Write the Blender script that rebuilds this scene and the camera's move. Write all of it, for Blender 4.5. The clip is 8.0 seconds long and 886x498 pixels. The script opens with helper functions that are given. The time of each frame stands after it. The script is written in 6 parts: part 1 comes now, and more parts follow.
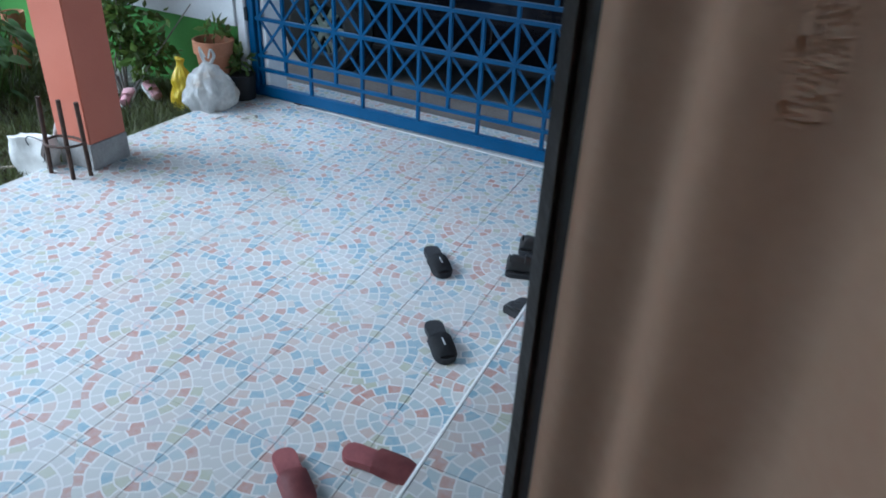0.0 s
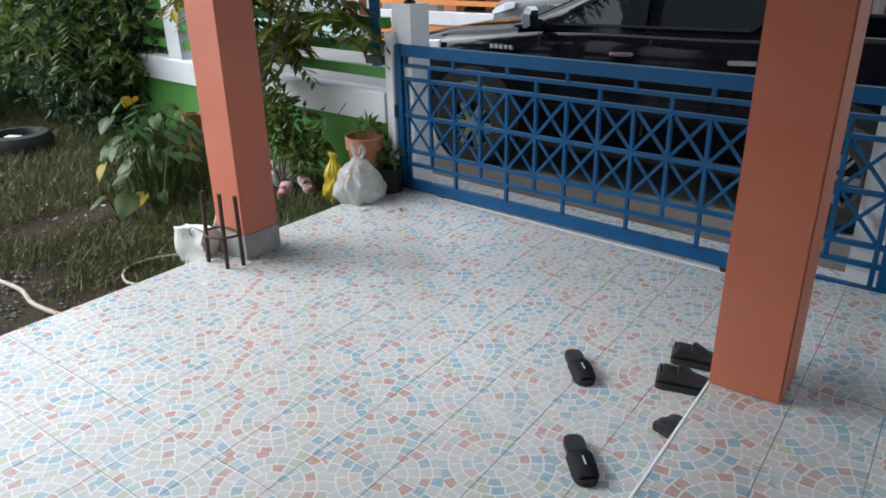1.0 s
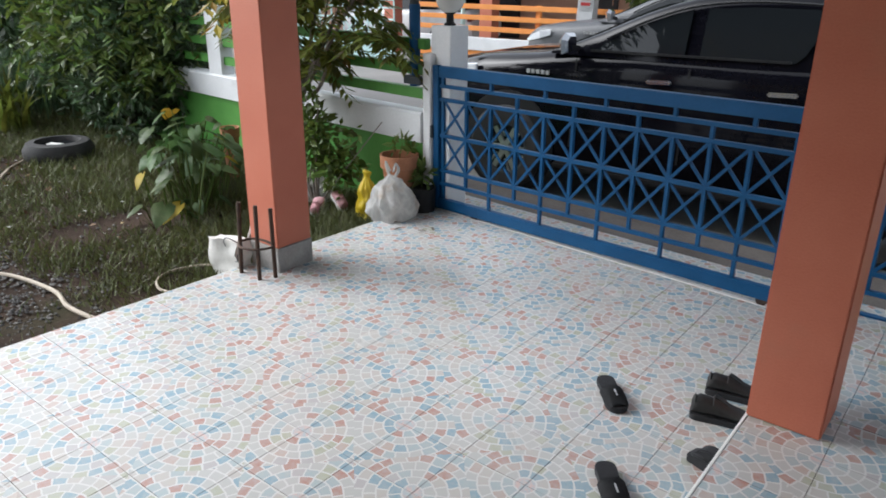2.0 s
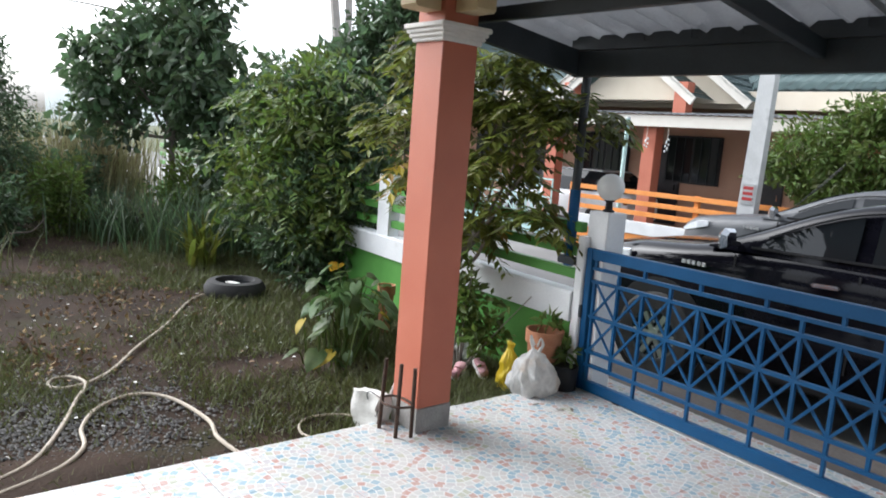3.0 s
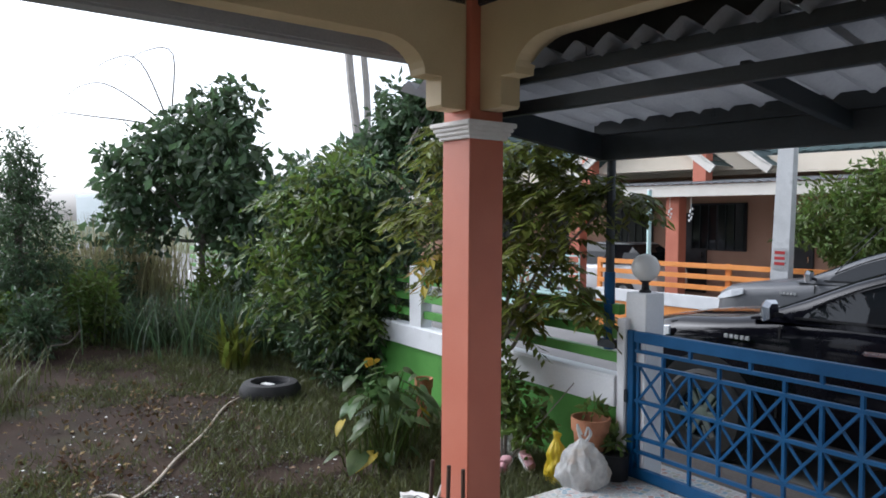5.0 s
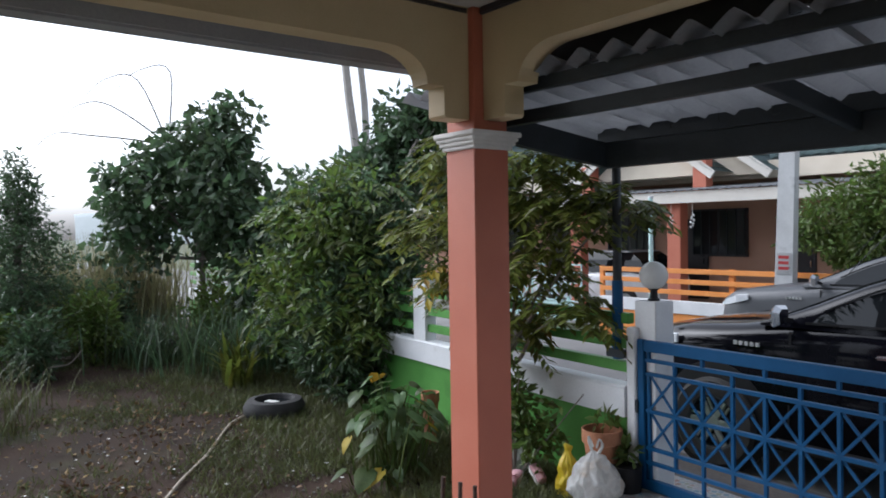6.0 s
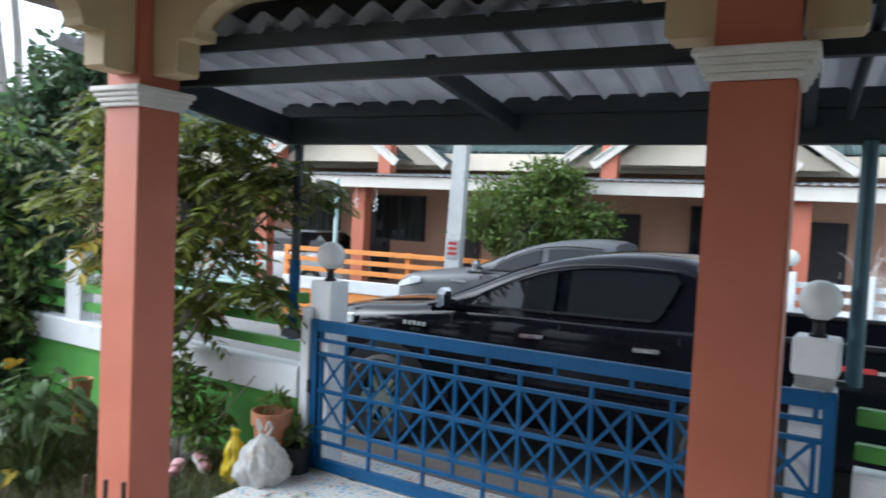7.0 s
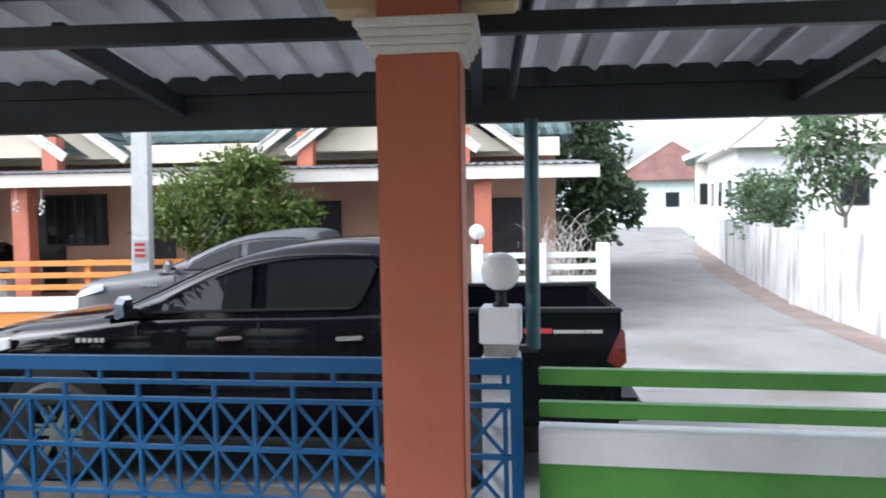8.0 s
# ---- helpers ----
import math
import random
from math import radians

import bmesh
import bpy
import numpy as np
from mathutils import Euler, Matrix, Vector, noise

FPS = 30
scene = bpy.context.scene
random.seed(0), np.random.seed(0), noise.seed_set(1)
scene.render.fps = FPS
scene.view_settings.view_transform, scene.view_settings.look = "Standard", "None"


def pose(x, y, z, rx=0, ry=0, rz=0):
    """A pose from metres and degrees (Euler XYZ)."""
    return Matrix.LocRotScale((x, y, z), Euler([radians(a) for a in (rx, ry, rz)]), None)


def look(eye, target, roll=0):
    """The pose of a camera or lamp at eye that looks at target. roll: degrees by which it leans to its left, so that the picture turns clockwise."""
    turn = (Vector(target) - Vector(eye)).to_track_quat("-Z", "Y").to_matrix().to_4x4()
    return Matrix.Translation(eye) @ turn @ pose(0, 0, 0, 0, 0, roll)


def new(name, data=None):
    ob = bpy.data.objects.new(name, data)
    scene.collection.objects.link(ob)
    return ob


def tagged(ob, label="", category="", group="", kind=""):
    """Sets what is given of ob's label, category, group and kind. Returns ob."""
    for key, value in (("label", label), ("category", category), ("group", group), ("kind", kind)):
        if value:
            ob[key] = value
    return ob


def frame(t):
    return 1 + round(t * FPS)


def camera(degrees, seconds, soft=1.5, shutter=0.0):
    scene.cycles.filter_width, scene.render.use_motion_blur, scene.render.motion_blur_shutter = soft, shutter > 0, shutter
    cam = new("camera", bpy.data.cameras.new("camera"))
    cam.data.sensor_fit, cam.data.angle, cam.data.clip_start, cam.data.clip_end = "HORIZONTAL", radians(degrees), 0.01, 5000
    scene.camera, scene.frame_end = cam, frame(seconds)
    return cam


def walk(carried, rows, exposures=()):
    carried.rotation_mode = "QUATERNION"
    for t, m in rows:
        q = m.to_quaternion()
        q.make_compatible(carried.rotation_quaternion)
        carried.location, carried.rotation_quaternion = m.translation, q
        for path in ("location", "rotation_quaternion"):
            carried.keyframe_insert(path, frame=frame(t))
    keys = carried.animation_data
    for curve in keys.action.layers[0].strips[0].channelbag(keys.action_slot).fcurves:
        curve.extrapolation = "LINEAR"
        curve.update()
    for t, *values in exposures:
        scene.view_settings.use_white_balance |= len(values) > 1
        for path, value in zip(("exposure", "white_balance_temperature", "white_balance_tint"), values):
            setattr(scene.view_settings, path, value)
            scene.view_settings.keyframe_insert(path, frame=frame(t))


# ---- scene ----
cam = camera(63.0, 8.0, soft=1.7, shutter=0.25)
PATH = [
    (0, (3.505, -2.767, 1.861), (2.813, -1.179, 0.861), 3.1),
    (0.5, (3.431, -2.609, 1.81), (2.598, -1.027, 0.914), -1.4),
    (1, (3.44, -2.608, 1.835), (2.35, -1.129, 1.045), -1.0),
    (1.2, (3.434, -2.616, 1.836), (2.351, -1.138, 1.035), -0.6),
    (1.6, (3.425, -2.622, 1.825), (2.300, -1.150, 1.065), 0.1),
    (2.3, (3.381, -2.658, 1.798), (2.121, -1.25, 1.144), 1.6),
    (2.5, (3.379, -2.669, 1.81), (1.987, -1.341, 1.265), 2.6),
    (3, (3.411, -2.721, 1.864), (1.891, -1.458, 1.562), 4.3),
    (3.5, (3.396, -2.729, 1.905), (1.807, -1.537, 1.667), 4.5),
    (4, (3.392, -2.763, 1.934), (1.753, -1.634, 1.735), 4.3),
    (4.5, (3.397, -2.781, 1.949), (1.796, -1.59, 1.813), 1.6),
    (4.7, (3.384, -2.762, 1.949), (1.801, -1.543, 1.843), 0.7),
    (5.8, (3.24, -2.764, 1.95), (1.639, -1.567, 1.907), -0.3),
    (6, (3.26, -2.753, 1.95), (1.675, -1.534, 1.898), -0.9),
    (6.5, (3.243, -2.697, 1.943), (1.941, -1.181, 1.869), 1.2),
    (7, (3.228, -2.597, 1.94), (2.286, -0.835, 1.843), 2.7),
    (7.5, (3.266, -2.482, 1.965), (2.766, -0.547, 1.887), 1.6),
    (8, (3.259, -2.313, 1.941), (3.073, -0.325, 1.825), -1.0),
]
walk(cam, [(t, look(e, g, r)) for t, e, g, r in PATH],
     [(0.0, 0.2, 4950, 2), (0.5, 0.25, 5600, 5), (1.0, 0.15, 5900, 7), (2.5, 0.2, 6100, 9), (3.0, 0.4, 6050, 9), (3.5, 0.4, 6000, 9), (4.5, 0.15, 5850, 11), (6.0, -0.2, 5750, 11), (7.0, 0.42, 5650, 6), (7.5, 0.88, 5800, 8), (8.0, 0.75, 5850, 11)])

# ---- world, sun and exposure ----
world = bpy.data.worlds.new("overcast_sky")
scene.world = world
world.use_nodes = True
wn = world.node_tree.nodes
sky = wn.new("ShaderNodeTexSky")
sky.sky_type, sky.sun_disc = "NISHITA", False
sky.sun_elevation, sky.sun_rotation = radians(38), radians(-112)
sky.air_density, sky.dust_density, sky.ozone_density = 1.0, 5.0, 2.0
haze = wn.new("ShaderNodeHueSaturation")
haze.inputs["Saturation"].default_value = 0.22
world.node_tree.links.new(sky.outputs[0], haze.inputs["Color"])
world.node_tree.links.new(haze.outputs[0], wn["Background"].inputs["Color"])
wn["Background"].inputs["Strength"].default_value = 0.33

sun_data = bpy.data.lights.new("sun", "SUN")
sun_data.energy, sun_data.angle, sun_data.color = 0.6, radians(45), (1.0, 0.97, 0.93)
sun = new("sun", sun_data)
sun.matrix_world = look((-9.3, -3.8, 7.8), (0, 0, 0))

# ---- materials ----


def mat(name, c1, c2, scale=6.0, rough=0.6, bump=0.2, metal=0.0, fine=60.0, rnd=0.0, coat=0.0, spec=0.5, dirt=None, island=False, trans=0.0, streak=0.0):
    """Two scales of mottling between c1 and c2, fine relief, optional stains and a shift from piece to piece."""
    m = bpy.data.materials.new(name)
    m.use_nodes = True
    n, l = m.node_tree.nodes, m.node_tree.links
    b = n["Principled BSDF"]
    geo = n.new("ShaderNodeNewGeometry")
    big = n.new("ShaderNodeTexNoise")
    big.inputs["Scale"].default_value, big.inputs["Detail"].default_value = scale, 6
    small = n.new("ShaderNodeTexNoise")
    small.inputs["Scale"].default_value, small.inputs["Detail"].default_value = fine, 4
    l.new(geo.outputs["Position"], big.inputs["Vector"])
    l.new(geo.outputs["Position"], small.inputs["Vector"])
    add = n.new("ShaderNodeMath")
    add.operation = "MULTIPLY_ADD"
    l.new(small.outputs[0], add.inputs[0])
    add.inputs[1].default_value = 0.45
    l.new(big.outputs[0], add.inputs[2])
    ramp = n.new("ShaderNodeValToRGB")
    ramp.color_ramp.elements[0].position, ramp.color_ramp.elements[1].position = 0.5, 0.95
    ramp.color_ramp.elements[0].color, ramp.color_ramp.elements[1].color = (*c1, 1), (*c2, 1)
    l.new(add.outputs[0], ramp.inputs[0])
    colour = ramp.outputs[0]
    if dirt:
        st = n.new("ShaderNodeTexNoise")
        st.inputs["Scale"].default_value, st.inputs["Detail"].default_value = dirt[1], 8
        if streak:
            mp = n.new("ShaderNodeMapping")
            mp.inputs["Scale"].default_value = (1, 1, streak)
            l.new(geo.outputs["Position"], mp.inputs["Vector"])
            l.new(mp.outputs[0], st.inputs["Vector"])
        else:
            l.new(geo.outputs["Position"], st.inputs["Vector"])
        dr = n.new("ShaderNodeValToRGB")
        dr.color_ramp.elements[0].position, dr.color_ramp.elements[1].position = dirt[2], dirt[2] + 0.18
        l.new(st.outputs[0], dr.inputs[0])
        mix = n.new("ShaderNodeMix")
        mix.data_type = "RGBA"
        l.new(dr.outputs[0], mix.inputs[0])
        l.new(colour, mix.inputs[6])
        mix.inputs[7].default_value = (*dirt[0], 1)
        colour = mix.outputs[2]
    if rnd:
        hs = n.new("ShaderNodeHueSaturation")
        src = geo.outputs["Random Per Island"] if island else n.new("ShaderNodeObjectInfo").outputs["Random"]
        mr = n.new("ShaderNodeMapRange")
        mr.inputs[3].default_value, mr.inputs[4].default_value = 1 - rnd, 1 + rnd
        l.new(src, mr.inputs[0])
        l.new(mr.outputs[0], hs.inputs["Value"])
        if island:
            mh = n.new("ShaderNodeMapRange")
            mh.inputs[3].default_value, mh.inputs[4].default_value = 0.47, 0.52
            l.new(src, mh.inputs[0])
            l.new(mh.outputs[0], hs.inputs["Hue"])
        l.new(colour, hs.inputs["Color"])
        colour = hs.outputs[0]
    l.new(colour, b.inputs["Base Color"])
    rr = n.new("ShaderNodeMapRange")
    rr.inputs[3].default_value, rr.inputs[4].default_value = max(rough - 0.1, 0.02), min(rough + 0.1, 1)
    l.new(big.outputs[0], rr.inputs[0])
    l.new(rr.outputs[0], b.inputs["Roughness"])
    b.inputs["Metallic"].default_value = metal
    b.inputs["Coat Weight"].default_value = coat
    b.inputs["Coat Roughness"].default_value = 0.03
    b.inputs["Specular IOR Level"].default_value = spec
    if bump:
        bp = n.new("ShaderNodeBump")
        bp.inputs["Strength"].default_value, bp.inputs["Distance"].default_value = bump, 0.01
        l.new(small.outputs[0], bp.inputs["Height"])
        l.new(bp.outputs[0], b.inputs["Normal"])
    if trans:
        tr = n.new("ShaderNodeBsdfTranslucent")
        l.new(colour, tr.inputs["Color"])
        ms = n.new("ShaderNodeMixShader")
        ms.inputs[0].default_value = trans
        l.new(b.outputs[0], ms.inputs[1])
        l.new(tr.outputs[0], ms.inputs[2])
        l.new(ms.outputs[0], n["Material Output"].inputs["Surface"])
    return m


def glass(name, tint, rough=0.02):
    m = bpy.data.materials.new(name)
    m.use_nodes = True
    b = m.node_tree.nodes["Principled BSDF"]
    b.inputs["Base Color"].default_value = (*tint, 1)
    b.inputs["Roughness"].default_value = rough
    b.inputs["Specular IOR Level"].default_value = 0.3
    b.inputs["Coat Weight"].default_value = 0.05
    b.inputs["Coat Roughness"].default_value = 0.01
    return m


def mosaic(name, ox, oy):
    """Glazed ceramic printed with rosettes of small stones; ox, oy: one rosette's centre."""
    m = bpy.data.materials.new(name)
    m.use_nodes = True
    n, l = m.node_tree.nodes, m.node_tree.links
    b = n["Principled BSDF"]

    def math(op, a, c=None, d=None):
        k = n.new("ShaderNodeMath")
        k.operation = op
        for i, v in enumerate((a, c, d)):
            if v is None:
                continue
            if isinstance(v, (int, float)):
                k.inputs[i].default_value = v
            else:
                l.new(v, k.inputs[i])
        return k.outputs[0]

    geo = n.new("ShaderNodeNewGeometry")
    wob = n.new("ShaderNodeTexNoise")
    wob.inputs["Scale"].default_value, wob.inputs["Detail"].default_value = 14.0, 2
    l.new(geo.outputs["Position"], wob.inputs["Vector"])
    sw = n.new("ShaderNodeSeparateColor")
    l.new(wob.outputs["Color"], sw.inputs[0])
    sep = n.new("ShaderNodeSeparateXYZ")
    l.new(geo.outputs["Position"], sep.inputs[0])
    x = math("ADD", math("SUBTRACT", sep.outputs[0], ox), math("MULTIPLY", math("SUBTRACT", sw.outputs[0], 0.5), 0.022))
    y = math("ADD", math("SUBTRACT", sep.outputs[1], oy), math("MULTIPLY", math("SUBTRACT", sw.outputs[1], 0.5), 0.022))
    u = math("ADD", math("DIVIDE", math("ADD", x, y), 0.6), 0.5)
    v = math("ADD", math("DIVIDE", math("SUBTRACT", x, y), 0.6), 0.5)
    fu, fv = math("SUBTRACT", math("FRACT", u), 0.5), math("SUBTRACT", math("FRACT", v), 0.5)
    r = math("MULTIPLY", math("SQRT", math("ADD", math("MULTIPLY", fu, fu), math("MULTIPLY", fv, fv))), 0.424)
    th = math("ADD", math("DIVIDE", math("ARCTAN2", fv, fu), 6.28319), 0.5)
    band = math("DIVIDE", math("SUBTRACT", r, 0.043), 0.046)
    ring = math("FLOOR", band)
    count = math("MULTIPLY_ADD", math("MAXIMUM", ring, 0), 5.0, 9.0)
    a = math("MULTIPLY_ADD", th, count, math("MULTIPLY", ring, 0.37))
    cell = math("FLOOR", math("MODULO", a, count))
    # distance to the joints, in metres
    fa, fb = math("FRACT", a), math("FRACT", band)
    da = math("MULTIPLY", math("MINIMUM", fa, math("SUBTRACT", 1, fa)), math("DIVIDE", math("MULTIPLY", r, 6.28319), count))
    db = math("MULTIPLY", math("MINIMUM", fb, math("SUBTRACT", 1, fb)), 0.046)
    edge = math("MINIMUM", da, db)
    joint = math("MULTIPLY", math("LESS_THAN", edge, 0.0034), math("GREATER_THAN", r, 0.040))
    cid = n.new("ShaderNodeCombineXYZ")
    l.new(cell, cid.inputs[0])
    l.new(ring, cid.inputs[1])
    l.new(math("MODULO", math("MULTIPLY", math("FLOOR", u), 3.0), 7.0), cid.inputs[2])
    wn_ = n.new("ShaderNodeTexWhiteNoise")
    l.new(cid.outputs[0], wn_.inputs["Vector"])
    pal = n.new("ShaderNodeValToRGB")
    pal.color_ramp.interpolation = "CONSTANT"
    e = pal.color_ramp.elements
    stops = [(0.0, (0.48, 0.48, 0.47)), (0.26, (0.50, 0.45, 0.41)), (0.40, (0.32, 0.43, 0.48)), (0.54, (0.10, 0.30, 0.43)),
             (0.67, (0.40, 0.13, 0.075)), (0.77, (0.48, 0.33, 0.27)), (0.86, (0.36, 0.38, 0.24)), (0.95, (0.42, 0.38, 0.40))]
    for i, (p, c) in enumerate(stops):
        el = e[i] if i < 2 else e.new(p)
        el.position, el.color = p, (*c, 1)
    l.new(wn_.outputs["Value"], pal.inputs[0])
    # marbled print inside a stone
    marb = n.new("ShaderNodeTexNoise")
    marb.inputs["Scale"].default_value, marb.inputs["Detail"].default_value = 45.0, 4
    l.new(geo.outputs["Position"], marb.inputs["Vector"])
    mixm = n.new("ShaderNodeMix")
    mixm.data_type = "RGBA"
    l.new(math("MULTIPLY", marb.outputs[0], 0.82), mixm.inputs[0])
    l.new(pal.outputs[0], mixm.inputs[6])
    mixm.inputs[7].default_value = (0.46, 0.46, 0.45, 1)
    core = n.new("ShaderNodeMix")
    core.data_type = "RGBA"
    l.new(math("LESS_THAN", r, 0.041), core.inputs[0])
    l.new(mixm.outputs[2], core.inputs[6])
    cr = n.new("ShaderNodeValToRGB")
    cr.color_ramp.elements[0].position, cr.color_ramp.elements[1].position = 0.42, 0.6
    cr.color_ramp.elements[0].color, cr.color_ramp.elements[1].color = (0.42, 0.48, 0.52, 1), (0.60, 0.45, 0.42, 1)
    l.new(marb.outputs[0], cr.inputs[0])
    l.new(cr.outputs[0], core.inputs[7])
    fin = n.new("ShaderNodeMix")
    fin.data_type = "RGBA"
    l.new(joint, fin.inputs[0])
    l.new(core.outputs[2], fin.inputs[6])
    fin.inputs[7].default_value = (0.62, 0.62, 0.61, 1)
    # dust film and trodden patches
    dust = n.new("ShaderNodeTexNoise")
    dust.inputs["Scale"].default_value, dust.inputs["Detail"].default_value = 1.3, 7
    l.new(geo.outputs["Position"], dust.inputs["Vector"])
    dr = n.new("ShaderNodeMapRange")
    dr.inputs[1].default_value, dr.inputs[2].default_value, dr.inputs[3].default_value, dr.inputs[4].default_value = 0.35, 0.75, 0.04, 0.45
    l.new(dust.outputs[0], dr.inputs[0])
    out = n.new("ShaderNodeMix")
    out.data_type = "RGBA"
    l.new(dr.outputs[0], out.inputs[0])
    l.new(fin.outputs[2], out.inputs[6])
    out.inputs[7].default_value = (0.42, 0.41, 0.39, 1)
    l.new(out.outputs[2], b.inputs["Base Color"])
    ro = n.new("ShaderNodeMapRange")
    ro.inputs[3].default_value, ro.inputs[4].default_value = 0.10, 0.36
    l.new(dust.outputs[0], ro.inputs[0])
    l.new(ro.outputs[0], b.inputs["Roughness"])
    bp = n.new("ShaderNodeBump")
    bp.inputs["Strength"].default_value, bp.inputs["Distance"].default_value = 0.25, 0.002
    l.new(math("MINIMUM", edge, 0.004), bp.inputs["Height"])
    l.new(bp.outputs[0], b.inputs["Normal"])
    return m


M_TILE = mosaic("mosaic_tile", 1.98, -1.02)
M_TILE_UP = mosaic("mosaic_tile_raised", 3.14, -0.71)
M_GROUT = mat("grout", (0.60, 0.59, 0.57), (0.72, 0.71, 0.69), 5, 0.85)
M_NOSING = mat("white_nosing", (0.72, 0.72, 0.70), (0.80, 0.80, 0.78), 5, 0.4, 0.05)
M_SALMON = mat("salmon_paint", (0.45, 0.130, 0.076), (0.51, 0.165, 0.100), 3, 0.55, 0.25, fine=120, dirt=((0.40, 0.16, 0.10), 2.2, 0.62))
M_CREAM = mat("cream_paint", (0.50, 0.39, 0.23), (0.58, 0.46, 0.28), 3, 0.65, 0.25, fine=120)
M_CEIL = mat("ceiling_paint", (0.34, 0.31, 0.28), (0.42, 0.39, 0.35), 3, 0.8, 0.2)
M_CAPITAL = mat("white_moulding", (0.66, 0.63, 0.60), (0.76, 0.74, 0.72), 8, 0.6, 0.3, dirt=((0.50, 0.46, 0.43), 6, 0.6))
M_CEMENT = mat("bare_cement", (0.26, 0.25, 0.24), (0.38, 0.37, 0.35), 9, 0.9, 0.5)
M_BLUE = mat("blue_gate_paint", (0.004, 0.056, 0.150), (0.008, 0.080, 0.205), 4, 0.42, 0.12, fine=90, spec=0.28, dirt=((0.04, 0.085, 0.15), 5, 0.66))
M_STEEL = mat("dark_steel", (0.016, 0.021, 0.026), (0.032, 0.040, 0.048), 4, 0.5, 0.15, metal=0.0)
M_POLE = mat("blue_grey_pole", (0.035, 0.085, 0.11), (0.06, 0.12, 0.15), 4, 0.42, 0.1, metal=0.2)
M_SHEET = mat("fibre_cement_sheet", (0.27, 0.275, 0.285), (0.36, 0.365, 0.375), 2.2, 0.75, 0.25, dirt=((0.30, 0.30, 0.30), 3.0, 0.6))
M_WHITE = mat("white_wall_paint", (0.66, 0.67, 0.68), (0.78, 0.79, 0.80), 3, 0.6, 0.2, dirt=((0.48, 0.48, 0.46), 2.5, 0.66))
M_GREEN = mat("green_wall_paint", (0.080, 0.26, 0.045), (0.115, 0.33, 0.065), 3, 0.5, 0.15, dirt=((0.05, 0.16, 0.03), 2.0, 0.63))
M_GLOBE = mat("opal_globe", (0.78, 0.78, 0.76), (0.84, 0.84, 0.82), 3, 0.25, 0.0, trans=0.3)
M_BLACKP = mat("black_plastic", (0.008, 0.008, 0.009), (0.015, 0.015, 0.017), 8, 0.55, 0.2, spec=0.3)
M_SOIL = mat("garden_soil", (0.022, 0.015, 0.011), (0.056, 0.037, 0.027), 1.3, 0.95, 0.9, fine=38, spec=0.1, dirt=((0.036, 0.040, 0.018), 0.9, 0.52))
M_GROUND = mat("far_ground", (0.06, 0.08, 0.035), (0.11, 0.12, 0.06), 0.4, 0.95, 0.5)
M_ROAD = mat("concrete_road", (0.18, 0.175, 0.17), (0.245, 0.24, 0.23), 0.8, 0.85, 0.4, fine=45, spec=0.2, dirt=((0.15, 0.14, 0.125), 0.55, 0.56))
M_DIRT = mat("red_roadside_dirt", (0.15, 0.115, 0.10), (0.23, 0.18, 0.155), 2, 0.95, 0.6)
M_LANEDIRT = mat("dirty_lane_edge", (0.085, 0.075, 0.07), (0.15, 0.135, 0.125), 1.6, 0.95, 0.6, fine=40, spec=0.1)
M_STONE = mat("gravel_stone", (0.09, 0.088, 0.085), (0.19, 0.186, 0.18), 9, 0.9, 0.4, rnd=0.5, spec=0.15, island=True)
M_GRASS = mat("grass_blade", (0.060, 0.074, 0.022), (0.110, 0.120, 0.038), 2, 0.6, 0.0, rnd=0.45, island=True, trans=0.25)
M_DRYGRASS = mat("dry_reed", (0.20, 0.19, 0.09), (0.32, 0.30, 0.16), 2, 0.7, 0.0, rnd=0.3, island=True, trans=0.25)
M_LEAF = mat("dark_leaf", (0.052, 0.092, 0.044), (0.105, 0.160, 0.074), 1.5, 0.40, 0.0, rnd=0.5, island=True, trans=0.35)
M_LEAF_MID = mat("mid_green_leaf", (0.075, 0.125, 0.024), (0.140, 0.195, 0.042), 1.5, 0.45, 0.0, rnd=0.45, island=True, trans=0.38)
M_FROND = mat("olive_leaflet", (0.090, 0.115, 0.020), (0.180, 0.195, 0.036), 1.5, 0.45, 0.0, rnd=0.5, island=True, trans=0.4)
M_LEAF_YEL = mat("yellow_leaf", (0.28, 0.20, 0.025), (0.42, 0.30, 0.04), 1.5, 0.5, 0.0, rnd=0.35, island=True, trans=0.3)
M_LEAF_PALE = mat("taro_leaf", (0.080, 0.140, 0.048), (0.150, 0.210, 0.080), 6, 0.45, 0.1, rnd=0.3, island=True, trans=0.25)
M_DRYLEAF = mat("dry_fallen_leaf", (0.15, 0.095, 0.045), (0.26, 0.17, 0.08), 3, 0.8, 0.0, rnd=0.4, island=True)
M_BARK = mat("grey_bark", (0.12, 0.10, 0.085), (0.24, 0.21, 0.18), 8, 0.9, 0.7)
M_BARK_PALE = mat("pale_bark", (0.40, 0.36, 0.33), (0.52, 0.48, 0.45), 6, 0.85, 0.5)
M_HOSE = mat("dusty_hose", (0.30, 0.25, 0.19), (0.42, 0.36, 0.28), 7, 0.6, 0.2)
M_TYRE = mat("tyre_rubber", (0.012, 0.012, 0.012), (0.030, 0.029, 0.028), 9, 0.8, 0.4)
M_POT = mat("terracotta", (0.36, 0.15, 0.075), (0.48, 0.22, 0.12), 8, 0.8, 0.4, dirt=((0.30, 0.22, 0.16), 7, 0.6))
